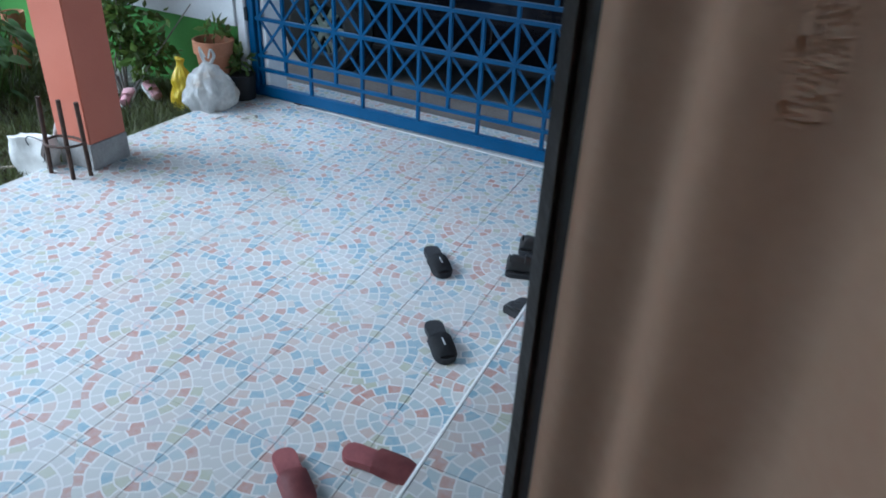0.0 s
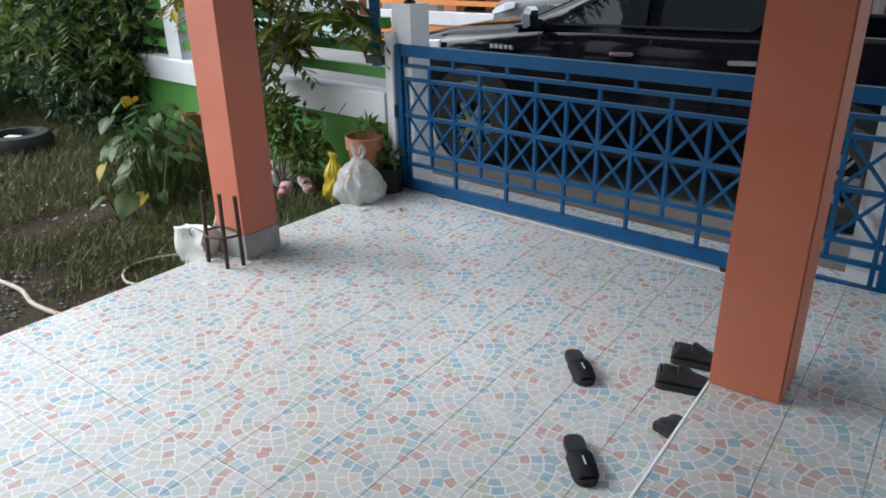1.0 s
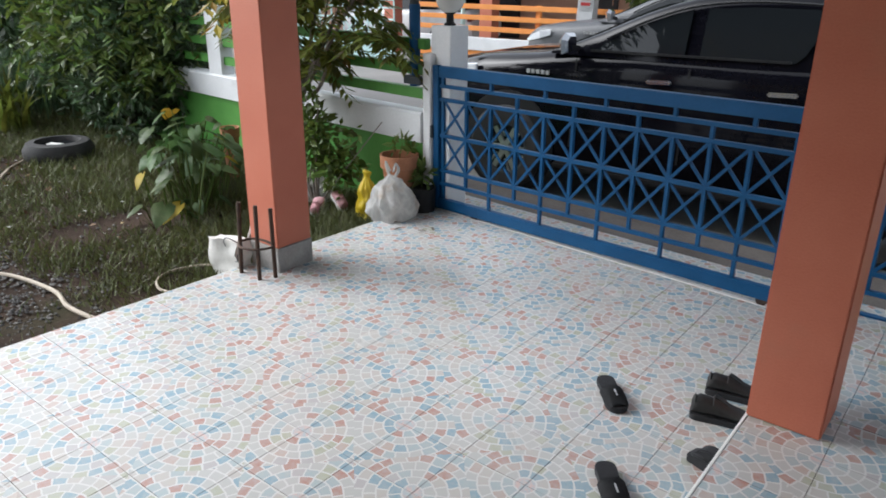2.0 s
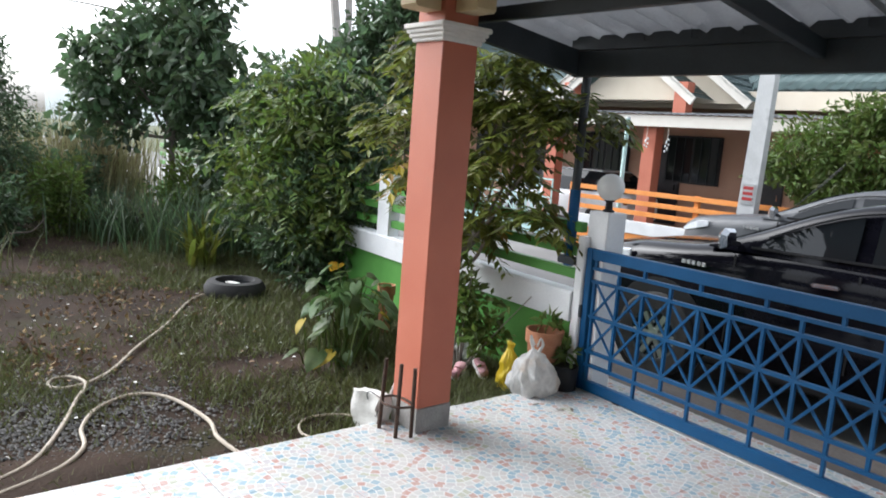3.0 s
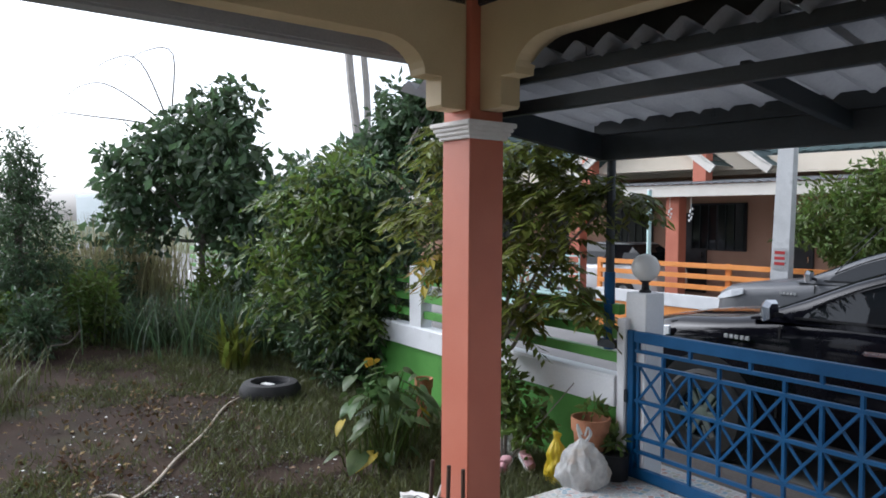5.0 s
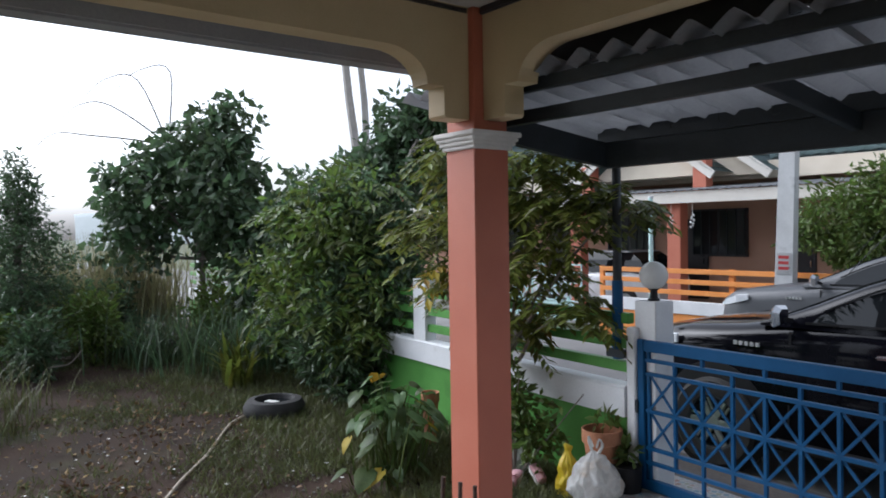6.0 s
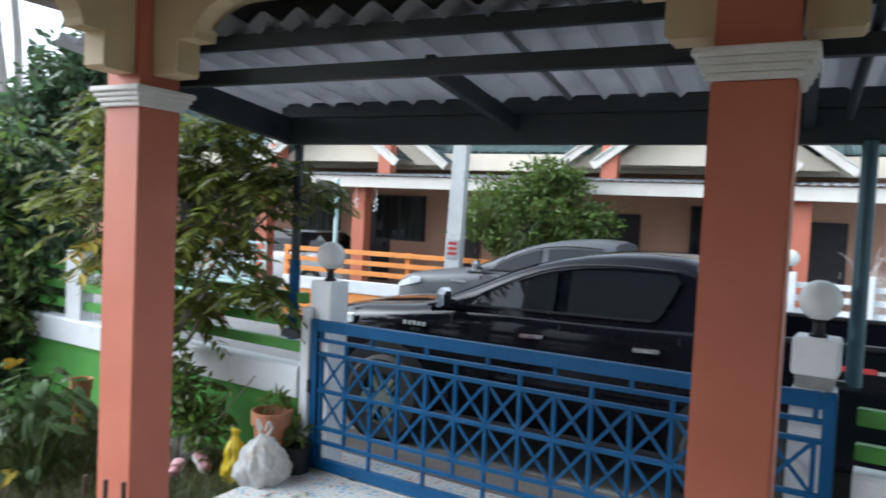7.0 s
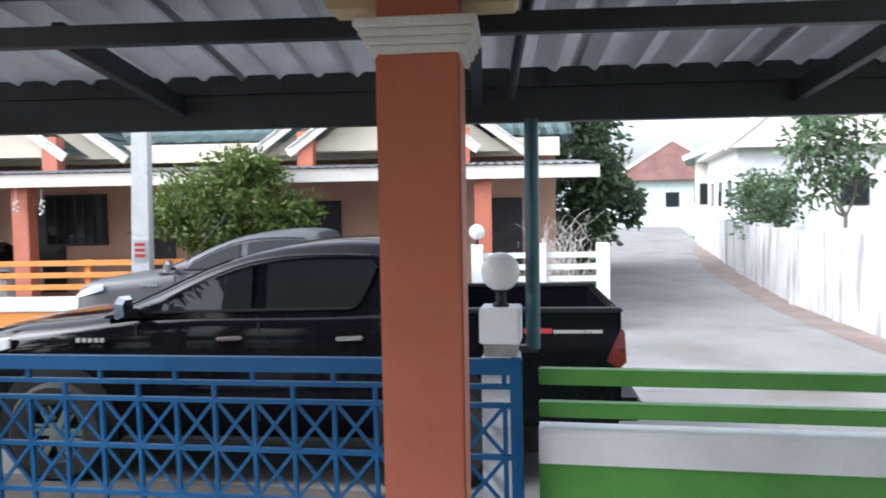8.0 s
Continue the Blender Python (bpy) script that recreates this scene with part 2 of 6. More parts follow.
M_BAG = mat("white_plastic_bag", (0.60, 0.60, 0.59), (0.78, 0.78, 0.76), 14, 0.25, 1.0, fine=28, trans=0.6, dirt=((0.50, 0.42, 0.34), 7, 0.58))
M_YBAG = mat("yellow_plastic_bag", (0.62, 0.46, 0.02), (0.78, 0.62, 0.05), 9, 0.35, 0.4, trans=0.3)
M_PINK = mat("pink_shoe_cloth", (0.48, 0.24, 0.27), (0.60, 0.36, 0.38), 9, 0.7, 0.3)
M_RUST = mat("rusty_iron", (0.045, 0.028, 0.022), (0.10, 0.060, 0.042), 14, 0.8, 0.5, metal=0.3)
M_SACK = mat("white_woven_sack", (0.58, 0.57, 0.54), (0.72, 0.71, 0.68), 9, 0.7, 0.5)
M_RUBBER = mat("black_slipper_foam", (0.010, 0.011, 0.014), (0.022, 0.023, 0.027), 12, 0.75, 0.3)
M_REDRUB = mat("maroon_slipper_foam", (0.20, 0.055, 0.060), (0.28, 0.085, 0.085), 12, 0.6, 0.2)
M_LEATHER = mat("black_shoe_leather", (0.009, 0.009, 0.010), (0.018, 0.018, 0.019), 12, 0.5, 0.2)
M_CURTAIN = mat("tan_curtain", (0.80, 0.57, 0.41), (0.88, 0.68, 0.52), 4, 0.9, 0.0, fine=200, trans=0.75)
M_DOOR = mat("dark_door_frame", (0.020, 0.018, 0.022), (0.040, 0.034, 0.038), 6, 0.5, 0.2)
M_BLACKCAR = mat("black_car_paint", (0.003, 0.003, 0.005), (0.005, 0.005, 0.008), 2, 0.05, 0.0, coat=0.0, spec=0.17)
M_GREYCAR = mat("grey_car_paint", (0.060, 0.063, 0.069), (0.078, 0.081, 0.087), 2, 0.4, 0.0, metal=0.0, coat=0.1, spec=0.3)
M_WHITECAR = mat("white_car_paint", (0.60, 0.61, 0.63), (0.66, 0.67, 0.69), 2, 0.3, 0.0, coat=1.0)
M_GLASS = glass("tinted_car_glass", (0.010, 0.012, 0.014))
M_PANE = glass("dark_window_pane", (0.02, 0.022, 0.025), 0.05)
M_CHROME = mat("chrome", (0.62, 0.63, 0.64), (0.70, 0.71, 0.72), 3, 0.15, 0.0, metal=1.0)
M_LAMP = mat("headlight_lens", (0.55, 0.57, 0.60), (0.70, 0.72, 0.74), 20, 0.12, 0.1, coat=1.0)
M_TAIL = mat("red_tail_lens", (0.09, 0.006, 0.008), (0.15, 0.010, 0.010), 20, 0.15, 0.1, coat=1.0)
M_RIM = mat("alloy_rim", (0.42, 0.43, 0.44), (0.55, 0.56, 0.57), 6, 0.35, 0.1, metal=0.8)
M_STICKER_R = mat("red_sticker", (0.40, 0.03, 0.03), (0.48, 0.05, 0.05), 6, 0.4, 0.0)
M_STICKER_W = mat("silver_badge", (0.55, 0.55, 0.55), (0.65, 0.65, 0.65), 6, 0.3, 0.0, metal=0.5)
M_ORANGE = mat("orange_rail_paint", (0.72, 0.26, 0.055), (0.80, 0.32, 0.085), 3, 0.5, 0.1)
M_PEACH = mat("peach_house_wall", (0.52, 0.30, 0.21), (0.60, 0.36, 0.26), 1.5, 0.8, 0.2)
M_GABLE = mat("cream_gable_wall", (0.66, 0.58, 0.46), (0.74, 0.66, 0.54), 1.5, 0.8, 0.2)
M_TEAL = mat("teal_roof_tile", (0.075, 0.12, 0.118), (0.13, 0.185, 0.18), 2, 0.6, 0.3, rnd=0.3)
M_RUSTROOF = mat("rusty_red_roof", (0.17, 0.085, 0.075), (0.26, 0.14, 0.12), 1.5, 0.8, 0.3)
M_FASCIA = mat("pale_fascia", (0.62, 0.58, 0.52), (0.72, 0.69, 0.63), 2, 0.7, 0.2)
M_TURQ = mat("pale_turquoise_paint", (0.42, 0.62, 0.60), (0.54, 0.72, 0.70), 3, 0.5, 0.1)
# pale green wall with stains; haze over the distance is put into its colour
M_PALEGREEN = mat("haze_paled_green_wall", (0.46, 0.54, 0.52), (0.54, 0.61, 0.59), 1.2, 0.85, 0.2, dirt=((0.36, 0.40, 0.39), 1.5, 0.6))
M_CONCRETE = mat("stained_boundary_wall", (0.36, 0.36, 0.35), (0.50, 0.50, 0.49), 1.2, 0.85, 0.4, dirt=((0.22, 0.215, 0.205), 3.6, 0.48), streak=0.16)
M_UPOLE = mat("concrete_pole", (0.50, 0.50, 0.49), (0.64, 0.64, 0.63), 3, 0.85, 0.4, dirt=((0.34, 0.34, 0.33), 3, 0.6))
M_DARK = mat("dark_recess", (0.03, 0.026, 0.024), (0.05, 0.044, 0.04), 2, 0.9, 0.0)
# distant haze is put into this pale base colour
M_HILL = mat("haze_tinted_far_trees", (0.42, 0.46, 0.45), (0.50, 0.54, 0.53), 0.2, 1.0, 0.0)

# ---- building helpers ----


def part(name, bm, material, parent=None, label="", smooth=False):
    """Links a bmesh as one mesh object, under a thing or part where one is given."""
    me = bpy.data.meshes.new(name)
    bm.normal_update()
    bm.to_mesh(me)
    bm.free()
    me.materials.append(material)
    if smooth:
        for p in me.polygons:
            p.use_smooth = True
        me.set_sharp_from_angle(angle=radians(40))
    ob = new(name, me)
    if parent:
        ob.parent = parent
    if label:
        tagged(ob, label)
    return ob


def shared(name, me, parent, m=None):
    ob = new(name, me)
    ob.parent = parent
    if m is not None:
        ob.matrix_basis = m
    return ob


def thing(name, m, label, category, group="", kind=""):
    ob = new(name)
    ob.empty_display_size = 0.1
    ob.matrix_basis = m
    return tagged(ob, label, category, group, kind)


def box(bm, lo, hi, bevel=0.0, m=None):
    vs = [bm.verts.new((hi[0] if i & 1 else lo[0], hi[1] if i & 2 else lo[1], hi[2] if i & 4 else lo[2])) for i in range(8)]
    fs = [bm.faces.new([vs[i] for i in f]) for f in ((0, 2, 3, 1), (4, 5, 7, 6), (0, 1, 5, 4), (2, 6, 7, 3), (0, 4, 6, 2), (1, 3, 7, 5))]
    if m is not None:
        bmesh.ops.transform(bm, matrix=m, verts=vs)
    if bevel:
        es = list({e for f in fs for e in f.edges})
        bmesh.ops.bevel(bm, geom=es, offset=bevel, segments=2, affect="EDGES", clamp_overlap=True)
    return bm


def boxed(lo, hi, bevel=0.0, m=None):
    return box(bmesh.new(), lo, hi, bevel, m)


def bar(a, b, w, h, bm=None, bevel=0.004):
    """A bar of section w x h from a to b."""
    a, b = Vector(a), Vector(b)
    d = b - a
    up = Vector((0, 0, 1)) if abs(d.normalized().z) < 0.95 else Vector((0, 1, 0))
    x = d.normalized()
    y = up.cross(x).normalized()
    z = x.cross(y)
    m = Matrix((x, y, z)).transposed().to_4x4()
    m.translation = a
    return box(bm if bm is not None else bmesh.new(), (0, -w / 2, -h / 2), (d.length, w / 2, h / 2), bevel, m)


def prism(pts, y0, y1, bm=None, m=None):
    """An outline in x and z, drawn through from y0 to y1."""
    bm = bm if bm is not None else bmesh.new()
    a = [bm.verts.new((x, y0, z)) for x, z in pts]
    b = [bm.verts.new((x, y1, z)) for x, z in pts]
    bm.faces.new(a)
    bm.faces.new(b[::-1])
    for i in range(len(pts)):
        j = (i + 1) % len(pts)
        bm.faces.new((a[j], a[i], b[i], b[j]))
    if m is not None:
        bmesh.ops.transform(bm, matrix=m, verts=a + b)
    bmesh.ops.recalc_face_normals(bm, faces=bm.faces[:])
    return bm


def lathe(profile, seg=24, bm=None, m=None):
    bm = bm if bm is not None else bmesh.new()
    rings = []
    for r, z in profile:
        rings.append([bm.verts.new((max(r, 0.0005) * math.cos(k * math.tau / seg), max(r, 0.0005) * math.sin(k * math.tau / seg), z)) for k in range(seg)])
    for a, b in zip(rings, rings[1:]):
        for k in range(seg):
            bm.faces.new((a[k], a[(k + 1) % seg], b[(k + 1) % seg], b[k]))
    bm.faces.new(rings[0][::-1])
    bm.faces.new(rings[-1])
    if m is not None:
        bmesh.ops.transform(bm, matrix=m, verts=[v for r in rings for v in r])
    return bm


def tube(pts, radii, seg=8, bm=None):
    bm = bm if bm is not None else bmesh.new()
    pts = [Vector(p) for p in pts]
    if isinstance(radii, (int, float)):
        radii = [radii] * len(pts)
    rings, side = [], None
    for i, p in enumerate(pts):
        d = (pts[min(i + 1, len(pts) - 1)] - pts[max(i - 1, 0)]).normalized()
        if side is None:
            side = d.orthogonal().normalized()
        side = (side - d * side.dot(d)).normalized()
        up = d.cross(side)
        rings.append([bm.verts.new(p + radii[i] * (math.cos(k * math.tau / seg) * side + math.sin(k * math.tau / seg) * up)) for k in range(seg)])
    for a, b in zip(rings, rings[1:]):
        for k in range(seg):
            bm.faces.new((a[k], a[(k + 1) % seg], b[(k + 1) % seg], b[k]))
    bm.faces.new(rings[0][::-1])
    bm.faces.new(rings[-1])
    return bm


def spline(pts, n=8):
    """A smooth curve through the points."""
    pts = [Vector(p) for p in pts]
    out = []
    for i in range(len(pts) - 1):
        p0, p1, p2, p3 = pts[max(i - 1, 0)], pts[i], pts[i + 1], pts[min(i + 2, len(pts) - 1)]
        for k in range(n):
            t = k / n
            out.append(0.5 * ((2 * p1) + (p2 - p0) * t + (2 * p0 - 5 * p1 + 4 * p2 - p3) * t * t + (3 * p1 - p0 - 3 * p2 + p3) * t ** 3))
    return out + [pts[-1]]


def loft(rings, bm=None):
    bm = bm if bm is not None else bmesh.new()
    rs = [[bm.verts.new(p) for p in r] for r in rings]
    for a, b in zip(rs, rs[1:]):
        for k in range(len(a)):
            j = (k + 1) % len(a)
            bm.faces.new((a[k], a[j], b[j], b[k]))
    bm.faces.new(rs[0][::-1])
    bm.faces.new(rs[-1])
    bmesh.ops.recalc_face_normals(bm, faces=bm.faces[:])
    return bm


def quads(name, verts, faces, material, parent=None, smooth=False):
    me = bpy.data.meshes.new(name)
    me.from_pydata(verts, [], faces)
    me.materials.append(material)
    if smooth:
        me.polygons.foreach_set("use_smooth", [True] * len(me.polygons))
    ob = new(name, me)
    if parent:
        ob.parent = parent
    return ob


def structure(ob, label, category):
    return tagged(ob, label, category, kind="structure")


# the lot's line: the gate, the fence, the kerb and the road run 4.3 degrees off the house
LOT = pose(-0.10, 1.665, 0, 0, 0, -4.3)


def lot(u, v, z):
    return LOT @ Vector((u, v, z))


# ---- the ground ----
bm = bmesh.new()
bmesh.ops.create_grid(bm, x_segments=40, y_segments=40, size=400)
for v in bm.verts:
    v.co.z = -0.32
structure(part("ground", bm, M_GROUND), "flat green and brown open land reaching the horizon", "ground")

# garden soil: a rumpled sheet up to the tiled floor's edge
bm = bmesh.new()
nx, ny = 110, 90
gv = {}
for i in range(nx + 1):
    for j in range(ny + 1):
        u, v = 0.15 - 17 * (i / nx) ** 1.5, 0.02 - 9.5 * (j / ny)
        p = lot(u, v, 0)
        z = -0.075 + 0.035 * noise.noise((p.x * 0.9, p.y * 0.9, 0)) + 0.014 * noise.noise((p.x * 4, p.y * 4, 3))
        gv[i, j] = bm.verts.new((p.x, p.y, z - 0.02 * (i > 0) - 0.015 * min(i / 20, 1)))
for i in range(nx):
    for j in range(ny):
        bm.faces.new((gv[i, j], gv[i, j + 1], gv[i + 1, j + 1], gv[i + 1, j]))
structure(part("garden_soil", bm, M_SOIL, smooth=True), "bare brown garden soil with thin patches of grass", "soil")

# roads: the lane before the gate and the side road that climbs away
bm = boxed((-60, 0.44, -0.6), (60, 6.55, -0.20), 0, LOT)
structure(part("road", bm, M_ROAD), "pale worn concrete lane before the gate", "road")
bm = bmesh.new()
sl = [(4.6, 6.0, 9.0, -0.196), (5.0, 12, 8.9, -0.15), (6.0, 20, 9.9, -0.08), (7.4, 30, 11.6, 0.05), (9.6, 44, 14.0, 0.25), (13.5, 70, 18, 0.7)]
a = [bm.verts.new((x0, y, z)) for x0, y, x1, z in sl]
b = [bm.verts.new((x1, y, z)) for x0, y, x1, z in sl]
for i in range(len(sl) - 1):
    bm.faces.new((a[i], b[i], b[i + 1], a[i + 1]))
structure(part("side_road", bm, M_ROAD), "pale concrete side road that climbs away between walls", "road")
bm = bmesh.new()
a = [bm.verts.new((x1 - 0.7 - 0.15 * math.sin(y), y, z + 0.006)) for x0, y, x1, z in sl[:4]]
b = [bm.verts.new((x1 + 0.1, y, z + 0.006)) for x0, y, x1, z in sl[:4]]
for i in range(3):
    bm.faces.new((a[i], b[i], b[i + 1], a[i + 1]))
structure(part("verge", bm, M_DIRT), "strip of reddish dirt along the boundary wall", "verge")

bm = boxed((-12.0, 0.445, -0.40), (4.6, 1.45, -0.192), 0, LOT)
structure(part("lane_edge", bm, M_LANEDIRT), "dirty brown edge of the lane before the gate", "verge")

# ---- floors ----
FLOOR_X = 2.84
bm = bmesh.new()
p = [(-0.215, 2.09, 0), lot(4.6, 0.44, 0), (5.9, -3.0, 0), (-0.375, -3.0, 0)]
vs = [bm.verts.new((q[0], q[1], -0.005)) for q in p]
low = [bm.verts.new((q[0], q[1], -0.30)) for q in p]
bm.faces.new(vs[::-1])
for i in range(4):
    j = (i + 1) % 4
    bm.faces.new((vs[i], vs[j], low[j], low[i]))
bmesh.ops.recalc_face_normals(bm, faces=bm.faces[:])
floor = structure(part("floor", bm, M_GROUT), "carport floor of glossy mosaic-print ceramic tiles, pale with orange and blue stones", "floor")
STEP_Z = 0.170
bm = boxed((FLOOR_X, -3.0, -0.011), (6.2, 1.28, STEP_Z - 0.005))
upper = structure(part("floor_raised", bm, M_GROUT), "raised porch floor of mosaic-print tiles, one step up", "floor")
bm = prism([(FLOOR_X - 0.011, STEP_Z - 0.02), (FLOOR_X + 0.001, STEP_Z - 0.02), (FLOOR_X + 0.001, STEP_Z + 0.002), (FLOOR_X - 0.008, STEP_Z + 0.002), (FLOOR_X - 0.011, STEP_Z - 0.002)], -3.0, 1.28)
part("step_nosing", bm, M_NOSING, upper, "white plastic edge strip")
bm = boxed((FLOOR_X - 0.010, -3.0, 0.0), (FLOOR_X, 1.28, STEP_Z - 0.02))
part("step_riser", bm, M_TILE, upper)

# ---- porch columns and beams ----
COL = 0.27


def column(x, y, z0, name, label, base):
    """Column whose front left corner is at x, y."""
    c = thing(name, pose(x + COL / 2, y + COL / 2, z0), label, "column", "porch columns", "structure")
    h = COL / 2
    part("shaft", boxed((-h, -h, base), (h, h, 2.43 - z0), 0.006), M_SALMON, c)
    if base:
        part("base_block", boxed((-h - 0.004, -h - 0.004, 0), (h + 0.004, h + 0.004, base), 0.004), M_CEMENT, c, "bare grey cement base")
    part("upper_shaft", boxed((-h + 0.005, -h + 0.005, 2.53 - z0), (h - 0.005, h - 0.005, 3.26 - z0), 0.004), M_SALMON, c)
    bm = bmesh.new()
    for k, (w, za, zb) in enumerate(((0.020, 2.43, 2.455), (0.034, 2.455, 2.48), (0.046, 2.48, 2.505), (0.060, 2.505, 2.535))):
        box(bm, (-h - w, -h - w, za - z0), (h + w, h + w, zb - z0), 0.006)
    part("capital", bm, M_CAPITAL, c, "stepped white capital moulding")
    return c


column(-COL, 0, 0, "column", "salmon-painted square porch column with white capital and bare cement foot", 0.16)
column(FLOOR_X - 0.005, 0, STEP_Z, "column", "salmon-painted square porch column standing on the raised step", 0)


def arch_beam(length, m, name, label):
    """Beam between two columns: flat middle, rounded haunches and stepped brackets, from x = 0 to length."""
    z_mid, z_h, z_b, top = 2.97, 2.78, 2.60, 3.27
    pts = [(0, top), (0, z_b), (0.17, z_b), (0.185, z_b + 0.015), (0.185, z_h), (0.30, z_h)]
    for k in range(9):
        a = k / 8 * math.pi / 2
        pts.append((0.30 + 0.30 * (1 - math.cos(a)) * 0.9, z_h + (z_mid - z_h) * math.sin(a)))
    left = pts[1:]
    right = [(length - x, z) for x, z in reversed(left)]
    outline = [(0, top)] + left + right + [(length, top)]
    bm = prism(outline, 0.075, 0.225)
    bmesh.ops.transform(bm, matrix=m, verts=bm.verts[:])
    ob = part(name, bm, M_CREAM)
    return structure(ob, label, "beam")


arch_beam(FLOOR_X, pose(0, 0, 0), "beam_front", "cream porch beam with rounded haunches above the carport side")
arch_beam(3.3, pose(6.12, 0, 0, 0, 0, 0) @ pose(-3.01, 0, 0), "beam_front_right", "cream porch beam with rounded haunches beyond the second column")
arch_beam(2.95, pose(-COL, 0, 0, 0, 0, -90), "beam_garden", "cream porch beam with rounded haunches above the garden side")
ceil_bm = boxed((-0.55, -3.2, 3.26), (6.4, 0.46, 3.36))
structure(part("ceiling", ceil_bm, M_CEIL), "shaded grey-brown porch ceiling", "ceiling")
bm = boxed((-0.64, -3.2, 2.965), (-0.48, 0.45, 3.085), 0.015)
structure(part("eaves_gutter", bm, M_SHEET), "grey eaves gutter outside the garden beam", "gutter")
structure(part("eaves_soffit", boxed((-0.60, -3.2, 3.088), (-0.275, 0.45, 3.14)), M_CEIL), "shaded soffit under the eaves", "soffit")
structure(part("eaves_fascia", boxed((-0.2, 0.42, 2.90), (6.3, 0.45, 3.36)), M_DOOR), "dark brown fascia board above the carport sheets", "fascia")
# cornice strip between ceiling and beams
for nm, lo, hi in (("cornice", (0.0, 0.045, 3.215), (FLOOR_X, 0.075, 3.26)), ("cornice", (-0.075, -2.9, 3.215), (-0.045, 0.0, 3.26))):
    structure(part(nm, boxed(lo, hi, 0.008), M_DOOR), "dark brown cornice strip under the ceiling", "cornice")

# ---- the house behind: front wall with the doorway, and the rooms' closing walls ----
bm = bmesh.new()
box(bm, (-0.30, -3.20, -0.3), (2.90, -3.0, 3.3))
box(bm, (4.05, -3.20, -0.3), (6.3, -3.0, 3.3))
box(bm, (2.90, -3.20, 2.25), (4.05, -3.0, 3.3))
structure(part("wall_front", bm, M_CREAM), "cream front wall of the house with a doorway", "wall")
bm = bmesh.new()
box(bm, (1.0, -6.0, -0.3), (1.15, -3.2, 3.0))
box(bm, (6.0, -6.0, -0.3), (6.15, -3.2, 3.0))
box(bm, (1.0, -6.15, -0.3), (6.15, -6.0, 3.0))
box(bm, (1.0, -6.15, 3.0), (6.15, -3.2, 3.1))
box(bm, (1.0, -6.15, -0.1), (6.15, -3.0, 0.14))
structure(part("wall_room", bm, M_CEIL), "plain walls of the room behind the doorway", "wall")

# the open door leaf with its curtain, hinged on the doorway
DOOR_A, DOOR_B = Vector((3.467, -2.523, 0)), Vector((4.05, -2.985, 0))
dv = (DOOR_B - DOOR_A)
dl = dv.length
door = thing("door_1", pose(DOOR_A.x, DOOR_A.y, STEP_Z, 0, 0, math.degrees(math.atan2(dv.y, dv.x))), "dark-framed door standing open, hung with a tan curtain", "door", kind="structure")
part("door_stile", boxed((-0.006, -0.032, 0.01), (0.005, 0.022, 2.05), 0.002), M_DOOR, door)
part("door_stile", boxed((dl - 0.05, 0, 0.01), (dl, 0.022, 2.05), 0.003), M_DOOR, door)
part("door_rail", boxed((0.022, 0, 0.01), (dl - 0.05, 0.022, 0.10), 0.003), M_DOOR, door)
part("door_rail", boxed((0.022, 0, 1.97), (dl - 0.05, 0.022, 2.05), 0.003), M_DOOR, door)
bm = bmesh.new()
cols = 420
g = []
for i in range(cols + 1):
    s = i / cols
    x = 0.007 + s * (dl - 0.070)
    o = -0.024 - min(1.0, 0.15 + s * 14) * (0.009 * math.sin(s * 74 + 1.6 * math.sin(s * 17)) + 0.004 * math.sin(s * 31 + 1))
    g.append([bm.verts.new((x, o * (0.93 + 0.07 * k / 6) - 0.002, 0.06 + k * 0.315)) for k in range(7)])
for i in range(cols):
    for k in range(6):
        bm.faces.new((g[i][k], g[i + 1][k], g[i + 1][k + 1], g[i][k + 1]))
bmesh.ops.solidify(bm, geom=bm.faces[:], thickness=0.0012)
curtain = part("curtain", bm, M_CURTAIN, None, "", True)
curtain.matrix_basis = door.matrix_basis.copy()
tagged(curtain, "tan curtain in soft folds hanging on the open door", "curtain")

# ---- the gate ----
GL = 3.43


